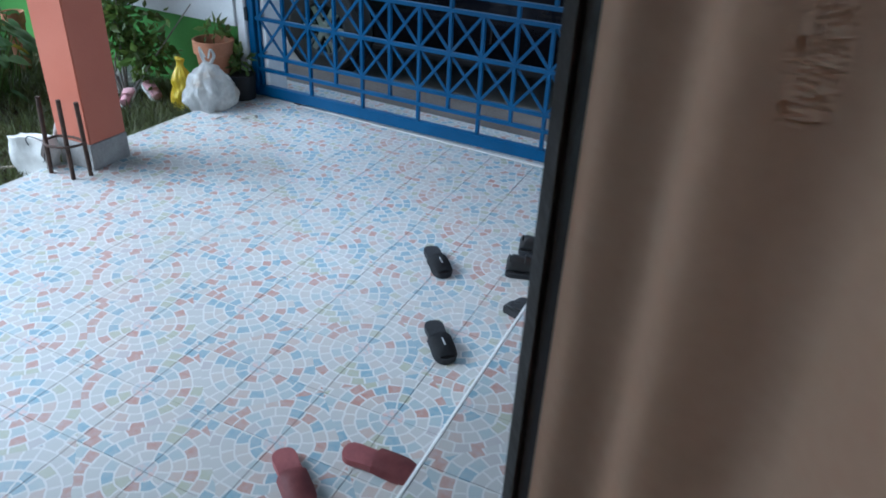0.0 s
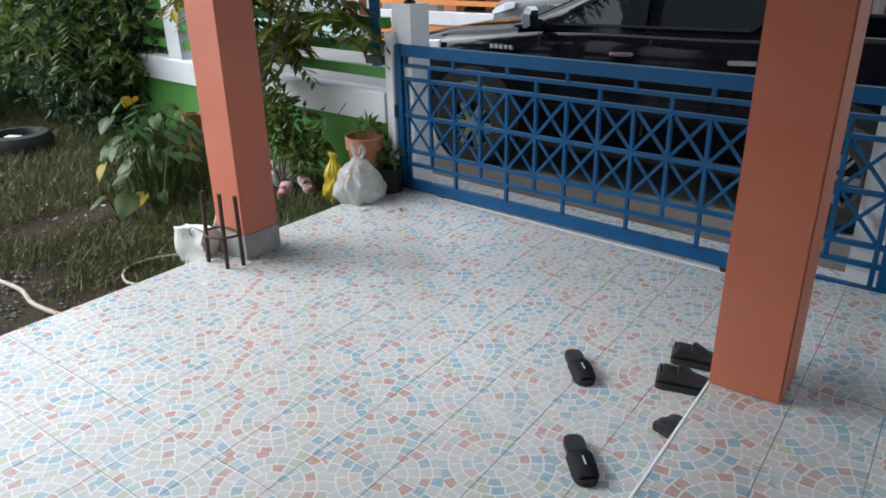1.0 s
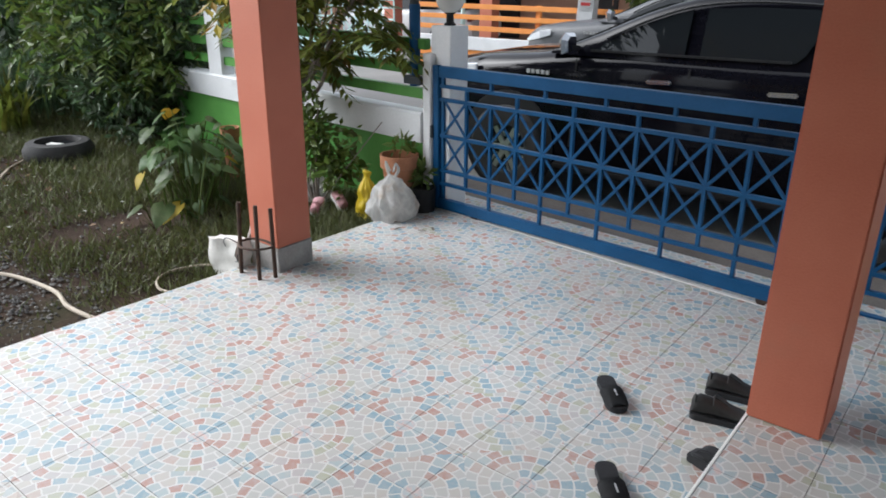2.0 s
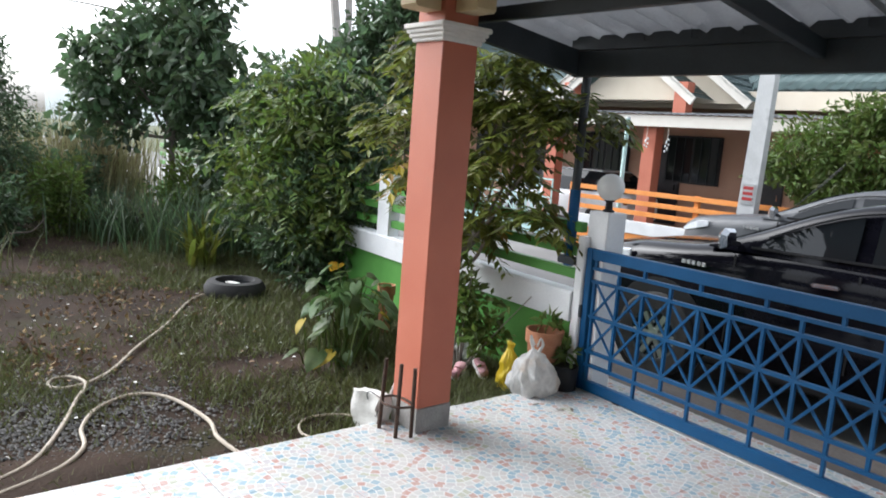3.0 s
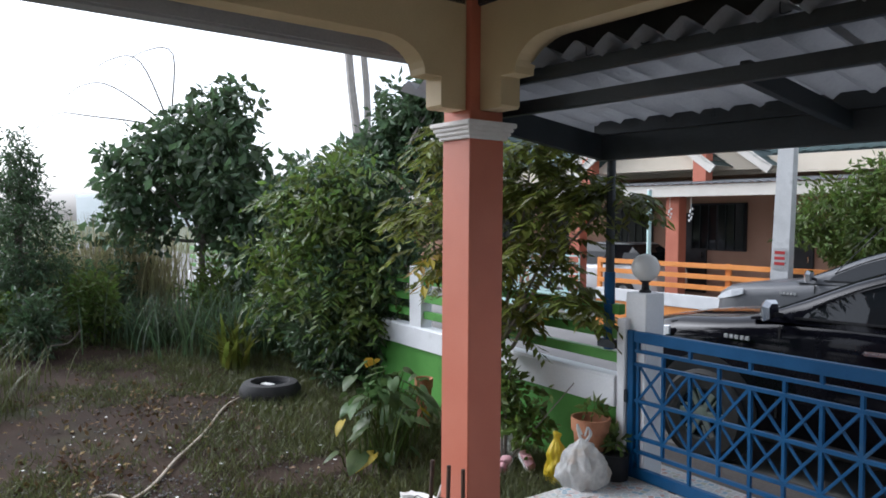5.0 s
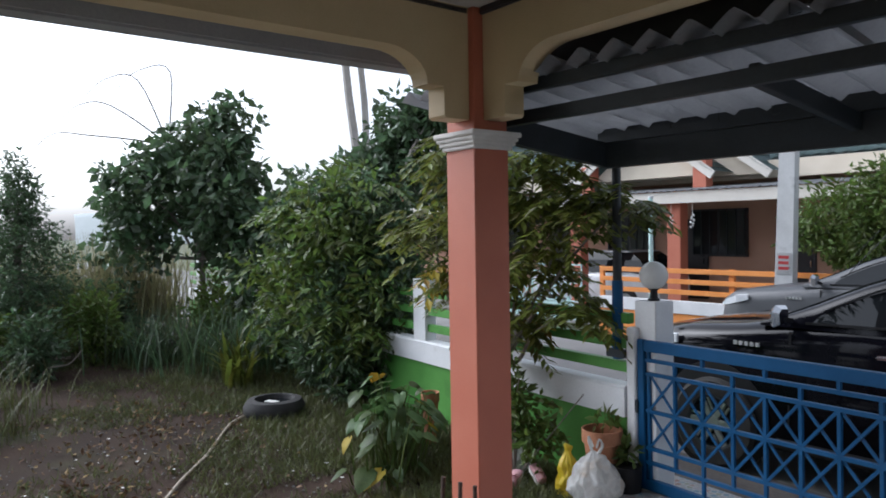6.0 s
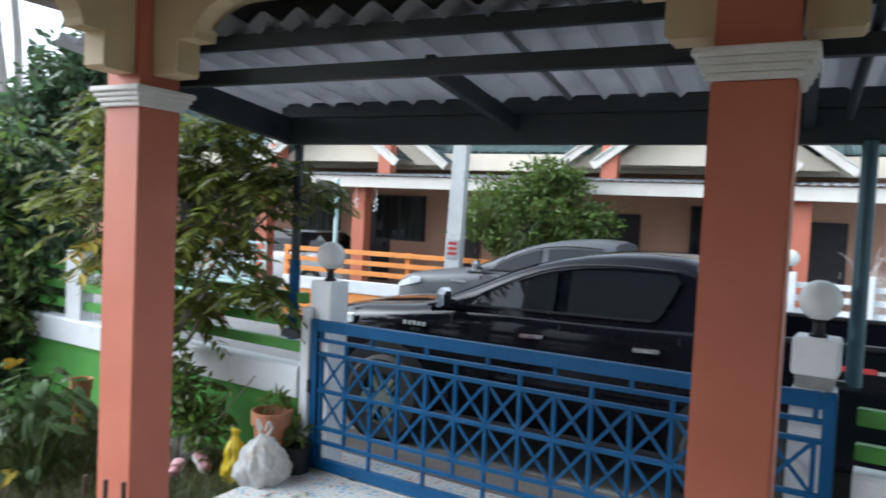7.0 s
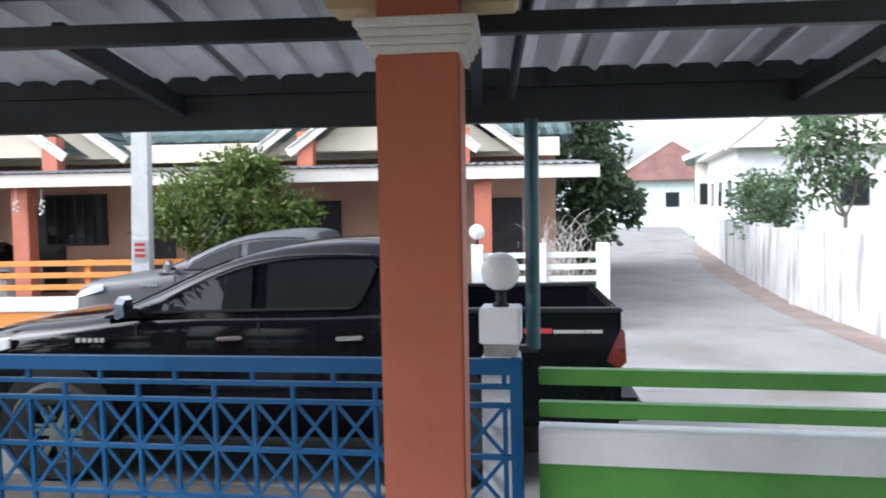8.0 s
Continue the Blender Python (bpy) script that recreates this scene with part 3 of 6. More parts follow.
def build_gate():
    g = thing("sliding_gate", LOT @ pose(0, 0, -0.03, 0, -0.55, 0), "blue-painted steel sliding gate with crossed-bar panels, closed", "gate")
    fr = 0.062
    part("stile", boxed((0, -0.025, 0.04), (fr, 0.025, 1.15), 0.004), M_BLUE, g)
    part("stile", boxed((GL - fr, -0.025, 0.04), (GL, 0.025, 1.15), 0.004), M_BLUE, g)
    part("top_rail", boxed((fr, -0.024, 1.065), (GL - fr, 0.024, 1.147), 0.004), M_BLUE, g)
    part("bottom_rail", boxed((fr, -0.024, 0.043), (GL - fr, 0.024, 0.125), 0.004), M_BLUE, g)
    zs = (1.000, 0.900, 0.625, 0.350, 0.245)
    for z in zs:
        part("rail", boxed((fr, -0.014, z - 0.013), (GL - fr, 0.014, z + 0.013), 0.002), M_BLUE, g)
    n = 14
    x0, w = fr + 0.03, (GL - 2 * fr - 0.06) / n
    up = boxed((-0.012, -0.012, 0.258), (0.012, 0.012, 0.887), 0.002)
    post = part("upright", up, M_BLUE, g)
    post.location.x = x0
    for k in range(1, n + 1):
        shared("upright", post.data, g, pose(x0 + k * w, 0, 0))
    stud = part("stud", boxed((-0.012, -0.012, 1.013), (0.012, 0.012, 1.066), 0.002), M_BLUE, g)
    stud.location.x = x0
    stud2 = part("stud", boxed((-0.012, -0.012, 0.912), (0.012, 0.012, 0.988), 0.002), M_BLUE, g)
    stud2.location.x = x0 + w
    stud3 = part("stud", boxed((-0.012, -0.012, 0.124), (0.012, 0.012, 0.232), 0.002), M_BLUE, g)
    stud3.location.x = x0
    for k in range(1, n // 2 + 1):
        shared("stud", stud.data, g, pose(x0 + (2 * k) * w, 0, 0))
        shared("stud", stud3.data, g, pose(x0 + (2 * k) * w, 0, 0))
        if k < n // 2:
            shared("stud", stud2.data, g, pose(x0 + (2 * k + 1) * w, 0, 0))
    for z0, z1 in ((0.363, 0.612), (0.638, 0.887)):
        d1 = part("crossbar", bar((0.010, -0.006, z0), (w - 0.010, -0.006, z1), 0.011, 0.020, None, 0.002), M_BLUE, g)
        d2 = part("crossbar", bar((0.010, 0.006, z1), (w - 0.010, 0.006, z0), 0.011, 0.020, None, 0.002), M_BLUE, g)
        d1.location.x = d2.location.x = x0
        for k in range(1, n):
            shared("crossbar", d1.data, g, pose(x0 + k * w, 0, 0))
            shared("crossbar", d2.data, g, pose(x0 + k * w, 0, 0))
    for x in (0.42, 2.6):
        part("roller", lathe([(0.004, -0.014), (0.032, -0.014), (0.026, 0), (0.032, 0.014), (0.004, 0.014)], 16, None, pose(x, 0, 0.034, 90)), M_RUST, g, "rusty track roller", True)
    part("latch", boxed((-0.018, -0.04, 0.60), (0.012, -0.026, 0.70), 0.003), M_STEEL, g, "dark latch plate")
    return g


build_gate()
# track strip on the floor
structure(part("gate_track", boxed((-0.02, -0.018, -0.004), (GL + 0.5, 0.018, 0.004), 0.001, LOT), M_GROUT), "whitish track strip in the floor under the gate", "track")
# the white jamb beside the gate
jamb = structure(part("gate_jamb", boxed((-0.095, -0.045, -0.02), (-0.012, 0.045, 1.20), 0.006, LOT), M_WHITE), "white-painted jamb that the gate closes on", "jamb")


def gate_post(u, v, top, label, bands):
    p = thing("gate_post", LOT @ pose(u, v, -0.02), label, "gate post", "gate posts with globe lamps", "structure")
    h = 0.10
    part("shaft", boxed((-h, -h, 0), (h, h, top - 0.20 if bands else top), 0.006), M_WHITE, p)
    if bands:
        part("neck", boxed((-h + 0.012, -h + 0.012, top - 0.20), (h - 0.012, h - 0.012, top - 0.13), 0.004), M_CEMENT, p, "unpainted grey neck")
        part("head", boxed((-h - 0.008, -h - 0.008, top - 0.13), (h + 0.008, h + 0.008, top + 0.06), 0.008), M_WHITE, p)
    return p


gate_post(0.04, 0.11, 1.42, "white square gate post carrying a globe lamp", False)
gate_post(3.30, 0.17, 1.36, "white square gate post with grey neck and a globe lamp", True)


def globe_lamp(m, r, label):
    t = thing("globe_lamp", m, label, "lamp", "globe lamps on the posts")
    part("socket", lathe([(0.045, 0), (0.045, 0.012), (0.030, 0.022), (0.026, 0.075), (0.042, 0.085), (0.042, 0.10)], 20), M_BLACKP, t, "black plastic lamp socket", True)
    prof = []
    for k in range(15):
        a = -1.25 + k / 14 * (math.pi / 2 + 1.25)
        prof.append((r * math.cos(a), 0.088 + r * 0.95 + r * math.sin(a)))
    part("globe", lathe(prof, 28), M_GLOBE, t, "opal white globe", True)
    return t


globe_lamp(LOT @ pose(0.04, 0.11, 1.40), 0.105, "white opal globe lamp on a black socket on the gate post")
globe_lamp(LOT @ pose(3.30, 0.17, 1.40), 0.105, "white opal globe lamp on a black socket on the gate post")


# ---- boundary fence: green wall, white cap, green rails ----
def fence_run(u0, u1, v, rails, name, label, posts, c0=0.52, c1=0.755):
    f = thing(name, LOT @ pose(0, v, 0), label, "fence", kind="structure")
    part("plinth", boxed((u0, -0.05, -0.28), (u1, 0.05, c0)), M_GREEN, f, "bright green painted wall")
    bm = prism([(-0.085, c0), (0.085, c0), (0.085, c1 - 0.02), (0.070, c1), (-0.070, c1), (-0.085, c1 - 0.02)], 0, u1 - u0)
    bmesh.ops.transform(bm, matrix=Matrix.Translation((u1, 0, 0)) @ pose(0, 0, 0, 0, 0, 90), verts=bm.verts[:])
    part("coping", bm, M_WHITE, f, "white-painted thick coping")
    for z0, z1 in rails:
        part("rail", boxed((u0, -0.035, z0), (u1, 0.035, z1), 0.006), M_GREEN, f)
    for u in posts:
        h = 1.42
        bm = prism([(-0.12, 0.75), (0.12, 0.75), (0.12, 0.98), (0.12, h), (-0.12, h), (-0.12, 0.98)], -0.07, 0.07)
        bmesh.ops.transform(bm, matrix=Matrix.Translation((u, 0, 0)), verts=bm.verts[:])
        part("post", bm, M_WHITE, f, "white concrete fence post")
    return f


fence_run(-13.0, -0.10, 0.02, ((0.85, 0.93), (1.03, 1.11), (1.22, 1.30)), "fence", "low green wall with white coping and green rails beside the garden", (-3.07, -6.1, -9.1, -12.2))
fence_run(3.50, 11.0, 0.16, ((0.81, 0.890), (0.985, 1.07)), "fence", "low green wall with white coping and two green rails beside the porch", (7.2, 10.6), 0.575, 0.755)


# ---- carport roof ----
CARPORT = pose(-0.15, 1.62, -0.075, 0, 0, 2.0)


def carport():
    c = thing("carport_roof", CARPORT, "carport roof of grey corrugated sheets on dark steel beams", "carport roof", kind="structure")
    u0, u1 = -0.24, 8.2
    part("front_beam", boxed((u0, -0.04, 2.475), (u1, 0.04, 2.66), 0.004), M_STEEL, c)
    part("rear_beam", boxed((-0.20, -1.25, 2.675), (u1, -1.19, 2.755), 0.004), M_STEEL, c)
    part("rear_purlin", boxed((-0.20, -1.36, 2.835), (u1, -1.31, 2.91), 0.004), M_STEEL, c)
    part("front_purlin", boxed((u0, -0.06, 2.662), (u1, 0.02, 2.765), 0.004), M_STEEL, c)
    part("side_beam", loft([[(u0, y, a), (u0 + 0.06, y, a), (u0 + 0.06, y, b), (u0, y, b)] for y, a, b in ((0.0, 2.48, 2.665), (-1.37, 2.64, 2.81))]), M_STEEL, c)
    for u in (1.58, 3.24, 4.95, 6.6):
        part("rafter", bar((u, -0.03, 2.60), (u, -1.22, 2.73), 0.055, 0.10), M_STEEL, c)
    # sheets: waves across, falling towards the gate
    pitch, amp, w = 0.215, 0.054, 0.92
    y0, z0, y1, z1 = -1.46, 2.900, 0.18, 2.695

    def wave(u):
        s = (u / pitch) % 1
        return amp * (1 - abs(2 * s - 1)) ** 0.8 * 1.6
    k, u = 0, u0 - 0.60
    while u < u1 - 0.2:
        bm = bmesh.new()
        n = 42
        rows = []
        for i in range(n + 1):
            q = u + (w + 0.04) * i / n
            dz = wave(q) + 0.004 * (k % 2)
            rows.append([bm.verts.new((q, y, z + dz)) for y, z in ((y0, z0), ((y0 + y1) / 2, (z0 + z1) / 2), (y1, z1))])
        for a, b in zip(rows, rows[1:]):
            for j in range(2):
                bm.faces.new((a[j], b[j], b[j + 1], a[j + 1]))
        bmesh.ops.solidify(bm, geom=bm.faces[:], thickness=0.006)
        part("sheet", bm, M_SHEET, c, "", True)
        u += w
        k += 1
    # hook bolts under the purlins
    hook = tube(spline([(0, 0, 0.05), (0, 0, -0.005), (0.012, 0, -0.015), (0.05, 0, -0.012)], 4), 0.003, 5)
    h0 = part("hook_bolt", hook, M_STEEL, c)
    h0.location = (0.4, -1.37, 2.93)
    for j in range(1, 20):
        shared("hook_bolt", h0.data, c, pose(0.4 + j * 0.354, -1.37, 2.93))
    for j in range(20):
        shared("hook_bolt", h0.data, c, pose(0.4 + j * 0.354, -0.07, 2.72))
    # poles
    part("pole", tube([(-0.16, 0.06, 1.10), (-0.16, 0.06, 2.49)], 0.034, 16), M_STEEL, c, "dark steel pole", True)
    part("sleeve", tube([(-0.16, 0.06, 1.02), (-0.16, 0.06, 1.62)], 0.042, 16), M_BLUE, c, "blue painted pole sleeve", True)
    part("pole", tube([(3.53, -0.03, 1.22), (3.53, -0.03, 2.49)], 0.040, 16), M_POLE, c, "blue-grey steel pole", True)
    part("bracket", boxed((3.40, -0.06, 1.20), (3.56, 0.0, 1.24), 0.004), M_STEEL, c)
    part("bracket", boxed((-0.22, -0.01, 1.04), (-0.05, 0.05, 1.10), 0.004), M_STEEL, c)
    return c


carport()
# slanting pipe from the second column to the front beam
pipe = part("drainpipe", tube(spline([(3.34, 0.30, 2.86), (3.34, 0.45, 2.74), (3.30, 1.0, 2.62), (3.27, 1.56, 2.52)], 5), 0.024, 12), M_STEEL, None, "", True)
tagged(pipe, "thin dark pipe behind the porch column under the sheets", "pipe")


# ---- pick-up trucks ----
def sections(stations, cy):
    rings = []
    for x, w, zb, zs, zt, crown in stations:
        h = []
        h.append((w * 0.90, zb))
        h.append((w * 0.985, zb + 0.10))
        h.append((w, (zb + zs) / 2))
        h.append((w * 0.985, zs - 0.10))
        h.append((w * 0.955, zs))
        h.append((w * 0.90, zt - 0.015))
        h.append((w * 0.78, zt + crown * 0.5))
        h.append((w * 0.40, zt + crown))
        ring = [(x, cy - a, z) for a, z in h] + [(x, cy + a, z) for a, z in reversed(h)]
        rings.append(ring)
    return rings


def wheel(t, x, y, r, side):
    """A tyre with a spoked rim; side -1 faces the viewer's lane."""
    m = pose(x, y, r, 90 if side < 0 else -90)
    ty = part("wheel", lathe([(r * 0.60, -0.11), (r * 0.92, -0.12), (r, -0.09), (r, 0.09), (r * 0.92, 0.12), (r * 0.60, 0.11), (r * 0.60, 0.02)], 40, None, m), M_TYRE, t, "black tyre", True)
    rim = lathe([(r * 0.60, 0.02), (r * 0.62, 0.112), (r * 0.56, 0.105), (r * 0.53, 0.03), (0.05, 0.03)], 40, None, m)
    part("rim", rim, M_STEEL, ty, "", True)
    bm = bmesh.new()
    for k in range(6):
        a = k * math.tau / 6
        q = m @ pose(0, 0, 0.09, 0, 0, math.degrees(a))
        box(bm, (0.03, -0.028, -0.012), (r * 0.58, 0.028, 0.012), 0.006, q)
        box(bm, (r * 0.25, -0.050, -0.012), (r * 0.58, -0.028, 0.010), 0.006, q @ pose(0, 0, 0, 0, 0, -6))
    lathe([(0.002, 0.07), (0.07, 0.07), (0.06, 0.105), (0.002, 0.108)], 20, bm, m)
    part("spokes", bm, M_RIM, ty, "silver alloy spokes")
    return ty


def pickup(m, paint, label, badge):
    t = thing("pickup_truck", m, label, "pickup truck", "parked pickup trucks")
    cy, w = 0.93, 0.92
    st = [(-0.98, 0.62, 0.42, 0.78, 0.90, 0.02), (-0.90, 0.74, 0.38, 0.90, 1.06, 0.02), (-0.72, 0.84, 0.28, 1.04, 1.16, 0.03), (-0.35, 0.90, 0.28, 1.13, 1.215, 0.035),
          (0.20, w, 0.28, 1.20, 1.265, 0.035), (0.62, w, 0.26, 1.26, 1.33, 0.04), (1.2, w, 0.26, 1.29, 1.35, 0.0), (2.2, w, 0.26, 1.30, 1.36, 0.0), (2.80, w, 0.26, 1.32, 1.37, 0.0)]
    part("body", loft(sections(st, cy)), paint, t, "", True)
    # cabin above the sill: an arch that rises with the windscreen and rounds off at the back
    rings = []
    for x, zt in ((0.40, 1.325), (0.50, 1.36), (0.66, 1.425), (0.84, 1.505), (1.02, 1.59), (1.20, 1.67), (1.38, 1.735), (1.58, 1.79), (1.82, 1.835), (2.08, 1.862), (2.34, 1.872), (2.58, 1.862), (2.70, 1.83), (2.76, 1.70), (2.80, 1.50), (2.825, 1.36)):
        hw = 0.875 - 0.155 * (zt - 1.33) / 0.625
        r = min(0.10, (zt - 1.30) * 0.6)
        half = [(0.875, 1.30), (0.875 - (0.875 - hw) * 0.5, 1.30 + (zt - r - 1.30) * 0.5), (hw, zt - r), (hw - r * 0.25, zt - r * 0.4), (hw - r * 0.8, zt - r * 0.05), (hw * 0.55, zt + 0.018), (0.0, zt + 0.028)]
        rings.append([(x, cy - p, q) for p, q in half] + [(x, cy + p, q) for p, q in half[-2::-1]])
    part("cabin", loft(rings), paint, t, "", True)

    def side_y(z, s):
        f = (z - 1.33) / 0.625
        return cy + s * (0.875 - 0.155 * f + 0.004)
    for s in (-1, 1):
        for xs in (((0.82, 1.34), (1.60, 1.35), (1.60, 1.71), (1.44, 1.665), (1.25, 1.595), (1.05, 1.50), (0.90, 1.42)), ((1.72, 1.355), (2.42, 1.37), (2.48, 1.43), (2.60, 1.69), (2.55, 1.745), (2.1, 1.745), (1.72, 1.72))):
            bm = bmesh.new()
            vs = [bm.verts.new((x, side_y(z, s), z)) for x, z in xs]
            r = bmesh.ops.extrude_face_region(bm, geom=[bm.faces.new(vs)])
            for v in r["geom"]:
                if isinstance(v, bmesh.types.BMVert):
                    v.co.y -= s * 0.02
            bmesh.ops.recalc_face_normals(bm, faces=bm.faces[:])
            part("side_window", bm, M_GLASS, t, "dark tinted side window")
        part("window_trim", bar((0.78, side_y(1.345, s), 1.348), (2.40, side_y(1.37, s), 1.375), 0.010, 0.022), M_BLACKP, t)
        part("rain_visor", tube(spline([(x, side_y(zz, s) + s * 0.012, zz) for x, zz in ((0.92, 1.455), (1.10, 1.545), (1.30, 1.635), (1.55, 1.72), (1.85, 1.77), (2.20, 1.785), (2.54, 1.775))], 3), 0.011, 6), M_BLACKP, t, "black rain visor over the windows")
        for x in (1.44, 2.39):
            y = cy + s * (w + 0.012)
            part("door_handle", bar((x - 0.11, y, 1.145), (x + 0.11, y, 1.155), 0.03, 0.035, None, 0.012), M_CHROME, t, "chrome door handle")
        for x in (0.66, 1.66, 2.62):
            part("door_seam", bar((x, cy + s * (w - 0.004), 0.50), (x + 0.01, cy + s * (w - 0.02), 1.27), 0.016, 0.008, None, 0.0), M_BLACKP, t)
        y = cy + s * (w + 0.10)
        bm = loft([[(0.60 + 0.02 * k, y + s * a * (1 - 0.18 * abs(k - 2)), 1.40 + b * (1 - 0.15 * abs(k - 2))) for a, b in ((-0.13, -0.06), (0.10, -0.075), (0.12, 0.05), (0.06, 0.10), (-0.10, 0.09))] for k in range(5)])
        part("wing_mirror", bm, M_CHROME, t, "chrome wing mirror")
        part("mirror_arm", bar((0.66, cy + s * (w - 0.05), 1.36), (0.66, y, 1.38), 0.05, 0.04), M_BLACKP, t)
        bm = loft([[(x, cy + s * (yy - 0.02), z0), (x, cy + s * yy, z0 + 0.01), (x, cy + s * yy, z1 - 0.01), (x, cy + s * (yy - 0.03), z1)] for x, yy, z0, z1 in ((-0.93, 0.70, 0.93, 0.98), (-0.80, 0.80, 0.95, 1.06), (-0.60, 0.885, 1.00, 1.13), (-0.40, 0.910, 1.06, 1.15))])
        part("headlight", bm, M_LAMP, t, "clear swept-back headlight")
        bm = loft([[(x, cy + s * yy, zz) for x, zz in ((4.33, 0.98), (4.39, 1.12), (4.435, 1.22), (4.462, 1.20), (4.475, 0.97), (4.42, 0.92))] for yy in (w - 0.12, w - 0.01, w + 0.012)])
        part("tail_light", bm, M_TAIL, t, "red tail light wrapped round the corner")
        for x in (0.0, 3.085):
            part("wheel_arch", lathe([(0.002, -0.06), (0.49, -0.06), (0.50, 0.0), (0.46, 0.004), (0.002, 0.004)], 36, None, pose(x, cy + s * (w + 0.003), 0.44, 90 if s < 0 else -90)), M_BLACKP, t, "", True)
            wheel(t, x, cy + s * (w - 0.055), 0.40, s)
        part("side_step", bar((0.55, cy + s * (w + 0.03), 0.34), (2.60, cy + s * (w + 0.03), 0.34), 0.14, 0.06, None, 0.015), M_BLACKP, t, "black side step")
    # windscreen
    rings = []
    for x, zt in ((0.50, 1.36), (0.66, 1.425), (0.84, 1.505), (1.02, 1.59), (1.20, 1.67), (1.34, 1.722)):
        h = 0.875 - 0.155 * (zt - 1.33) / 0.625 - 0.13
        rings.append([(x, cy + h * k, zt + 0.032 - 0.014 * abs(k) ** 1.5) for k in (-1, -0.5, 0, 0.5, 1)] + [(x, cy + h * k, zt) for k in (1, 0, -1)])
    bm = loft(rings)
    part("windscreen", bm, M_GLASS, t, "dark windscreen")
    part("grille", boxed((-1.0, cy - 0.50, 0.70), (-0.955, cy + 0.50, 0.96), 0.02), M_CHROME, t, "chrome-edged radiator grille")
    part("front_bumper", boxed((-1.03, cy - 0.80, 0.38), (-0.86, cy + 0.80, 0.66), 0.05), paint, t)
    part("underbody", boxed((-0.60, cy - 0.78, 0.22), (4.30, cy + 0.78, 0.46), 0.02), M_BLACKP, t, "dark underbody between the wheels")
    # cargo bed with walls, open on top
    part("bed_side", boxed((2.83, cy - w, 0.50), (4.44, cy - w + 0.08, 1.35), 0.02), paint, t)
    part("bed_side", boxed((2.83, cy + w - 0.08, 0.50), (4.44, cy + w, 1.35), 0.02), paint, t)
    part("bed_front", boxed((2.83, cy - w + 0.085, 0.52), (2.90, cy + w - 0.085, 1.345), 0.015), paint, t)
    part("bed_floor", boxed((2.905, cy - w + 0.085, 0.72), (4.365, cy + w - 0.085, 0.80), 0.01), paint, t)
    part("tailgate", boxed((4.37, cy - w + 0.085, 0.62), (4.45, cy + w - 0.085, 1.36), 0.02), paint, t)
    part("bed_rail", boxed((2.84, cy - w - 0.006, 1.335), (4.45, cy - w + 0.095, 1.372), 0.012), M_BLACKP, t, "black plastic bed rail cap")
    part("bed_rail", boxed((2.84, cy + w - 0.095, 1.335), (4.45, cy + w + 0.006, 1.372), 0.012), M_BLACKP, t, "black plastic bed rail cap")
    part("rear_bumper", boxed((4.40, cy - 0.86, 0.50), (4.60, cy + 0.86, 0.68), 0.03), M_BLACKP, t, "black rear step bumper")
    part("aerial", tube([(0.98, cy - 0.62, 1.72), (1.32, cy - 0.60, 2.10)], 0.004, 6), M_BLACKP, t, "thin raked aerial")
    if badge:
        for k in range(5):
            part("badge", boxed((0.18 + k * 0.05, cy - w - 0.008, 1.115), (0.215 + k * 0.05, cy - w + 0.01, 1.15), 0.003), M_STICKER_W, t, "small silver badge bars")
        part("sticker", boxed((3.72, cy - w - 0.004, 1.185), (3.93, cy - w + 0.002, 1.222), 0.0), M_STICKER_R, t, "red sticker bar")
        part("sticker", boxed((3.94, cy - w - 0.004, 1.185), (4.30, cy - w + 0.002, 1.210), 0.0), M_STICKER_W, t, "silver sticker bar")
    return t


pickup(pose(-0.37, 3.08, -0.20), M_BLACKCAR, "glossy black double-cab pickup truck parked in the lane", True)
pickup(pose(-2.20, 7.55, -0.24, 0, 0, 1), M_GREYCAR, "grey double-cab pickup truck parked across the lane", True)

# ---- across the lane: house with twin gables, canopy, fences ----
OPPF = pose(0.1, 11.3, -0.2, 0, 0, 3.0)
OPP = pose(0.15, 11.3, -0.02, 0, 0, 3.0)


def gable(parent, x0, x1, y, z0, z1, depth):
    xm = (x0 + x1) / 2
    part("gable_wall", prism([(x0 + 0.3, z0), (x1 - 0.3, z0), (xm, z1 - 0.22)], y, y + 0.15), M_GABLE, parent, "cream gable wall")
    for s, xa in ((1, x0), (-1, x1)):
        part("barge_board", bar((xa, y - 0.35, z0 - 0.05), (xm, y - 0.35, z1), 0.05, 0.20), M_FASCIA, parent, "pale barge board")
        bm = bmesh.new()
        n = 10
        for k in range(n):
            f0, f1 = k / n, (k + 1) / n + 0.02
            a = Vector((xa + (xm - xa) * f0, 0, z0 + (z1 - z0) * f0 + 0.05))
            b = Vector((xa + (xm - xa) * f1, 0, z0 + (z1 - z0) * f1 + 0.02))
            v = [bm.verts.new(p) for p in ((a.x, y - 0.4, a.z), (b.x, y - 0.4, b.z), (b.x, y + depth, b.z), (a.x, y + depth, a.z))]
            bm.faces.new(v)
        bmesh.ops.solidify(bm, geom=bm.faces[:], thickness=0.03)
        part("roof_slope", bm, M_TEAL, parent, "teal tiled roof slope")


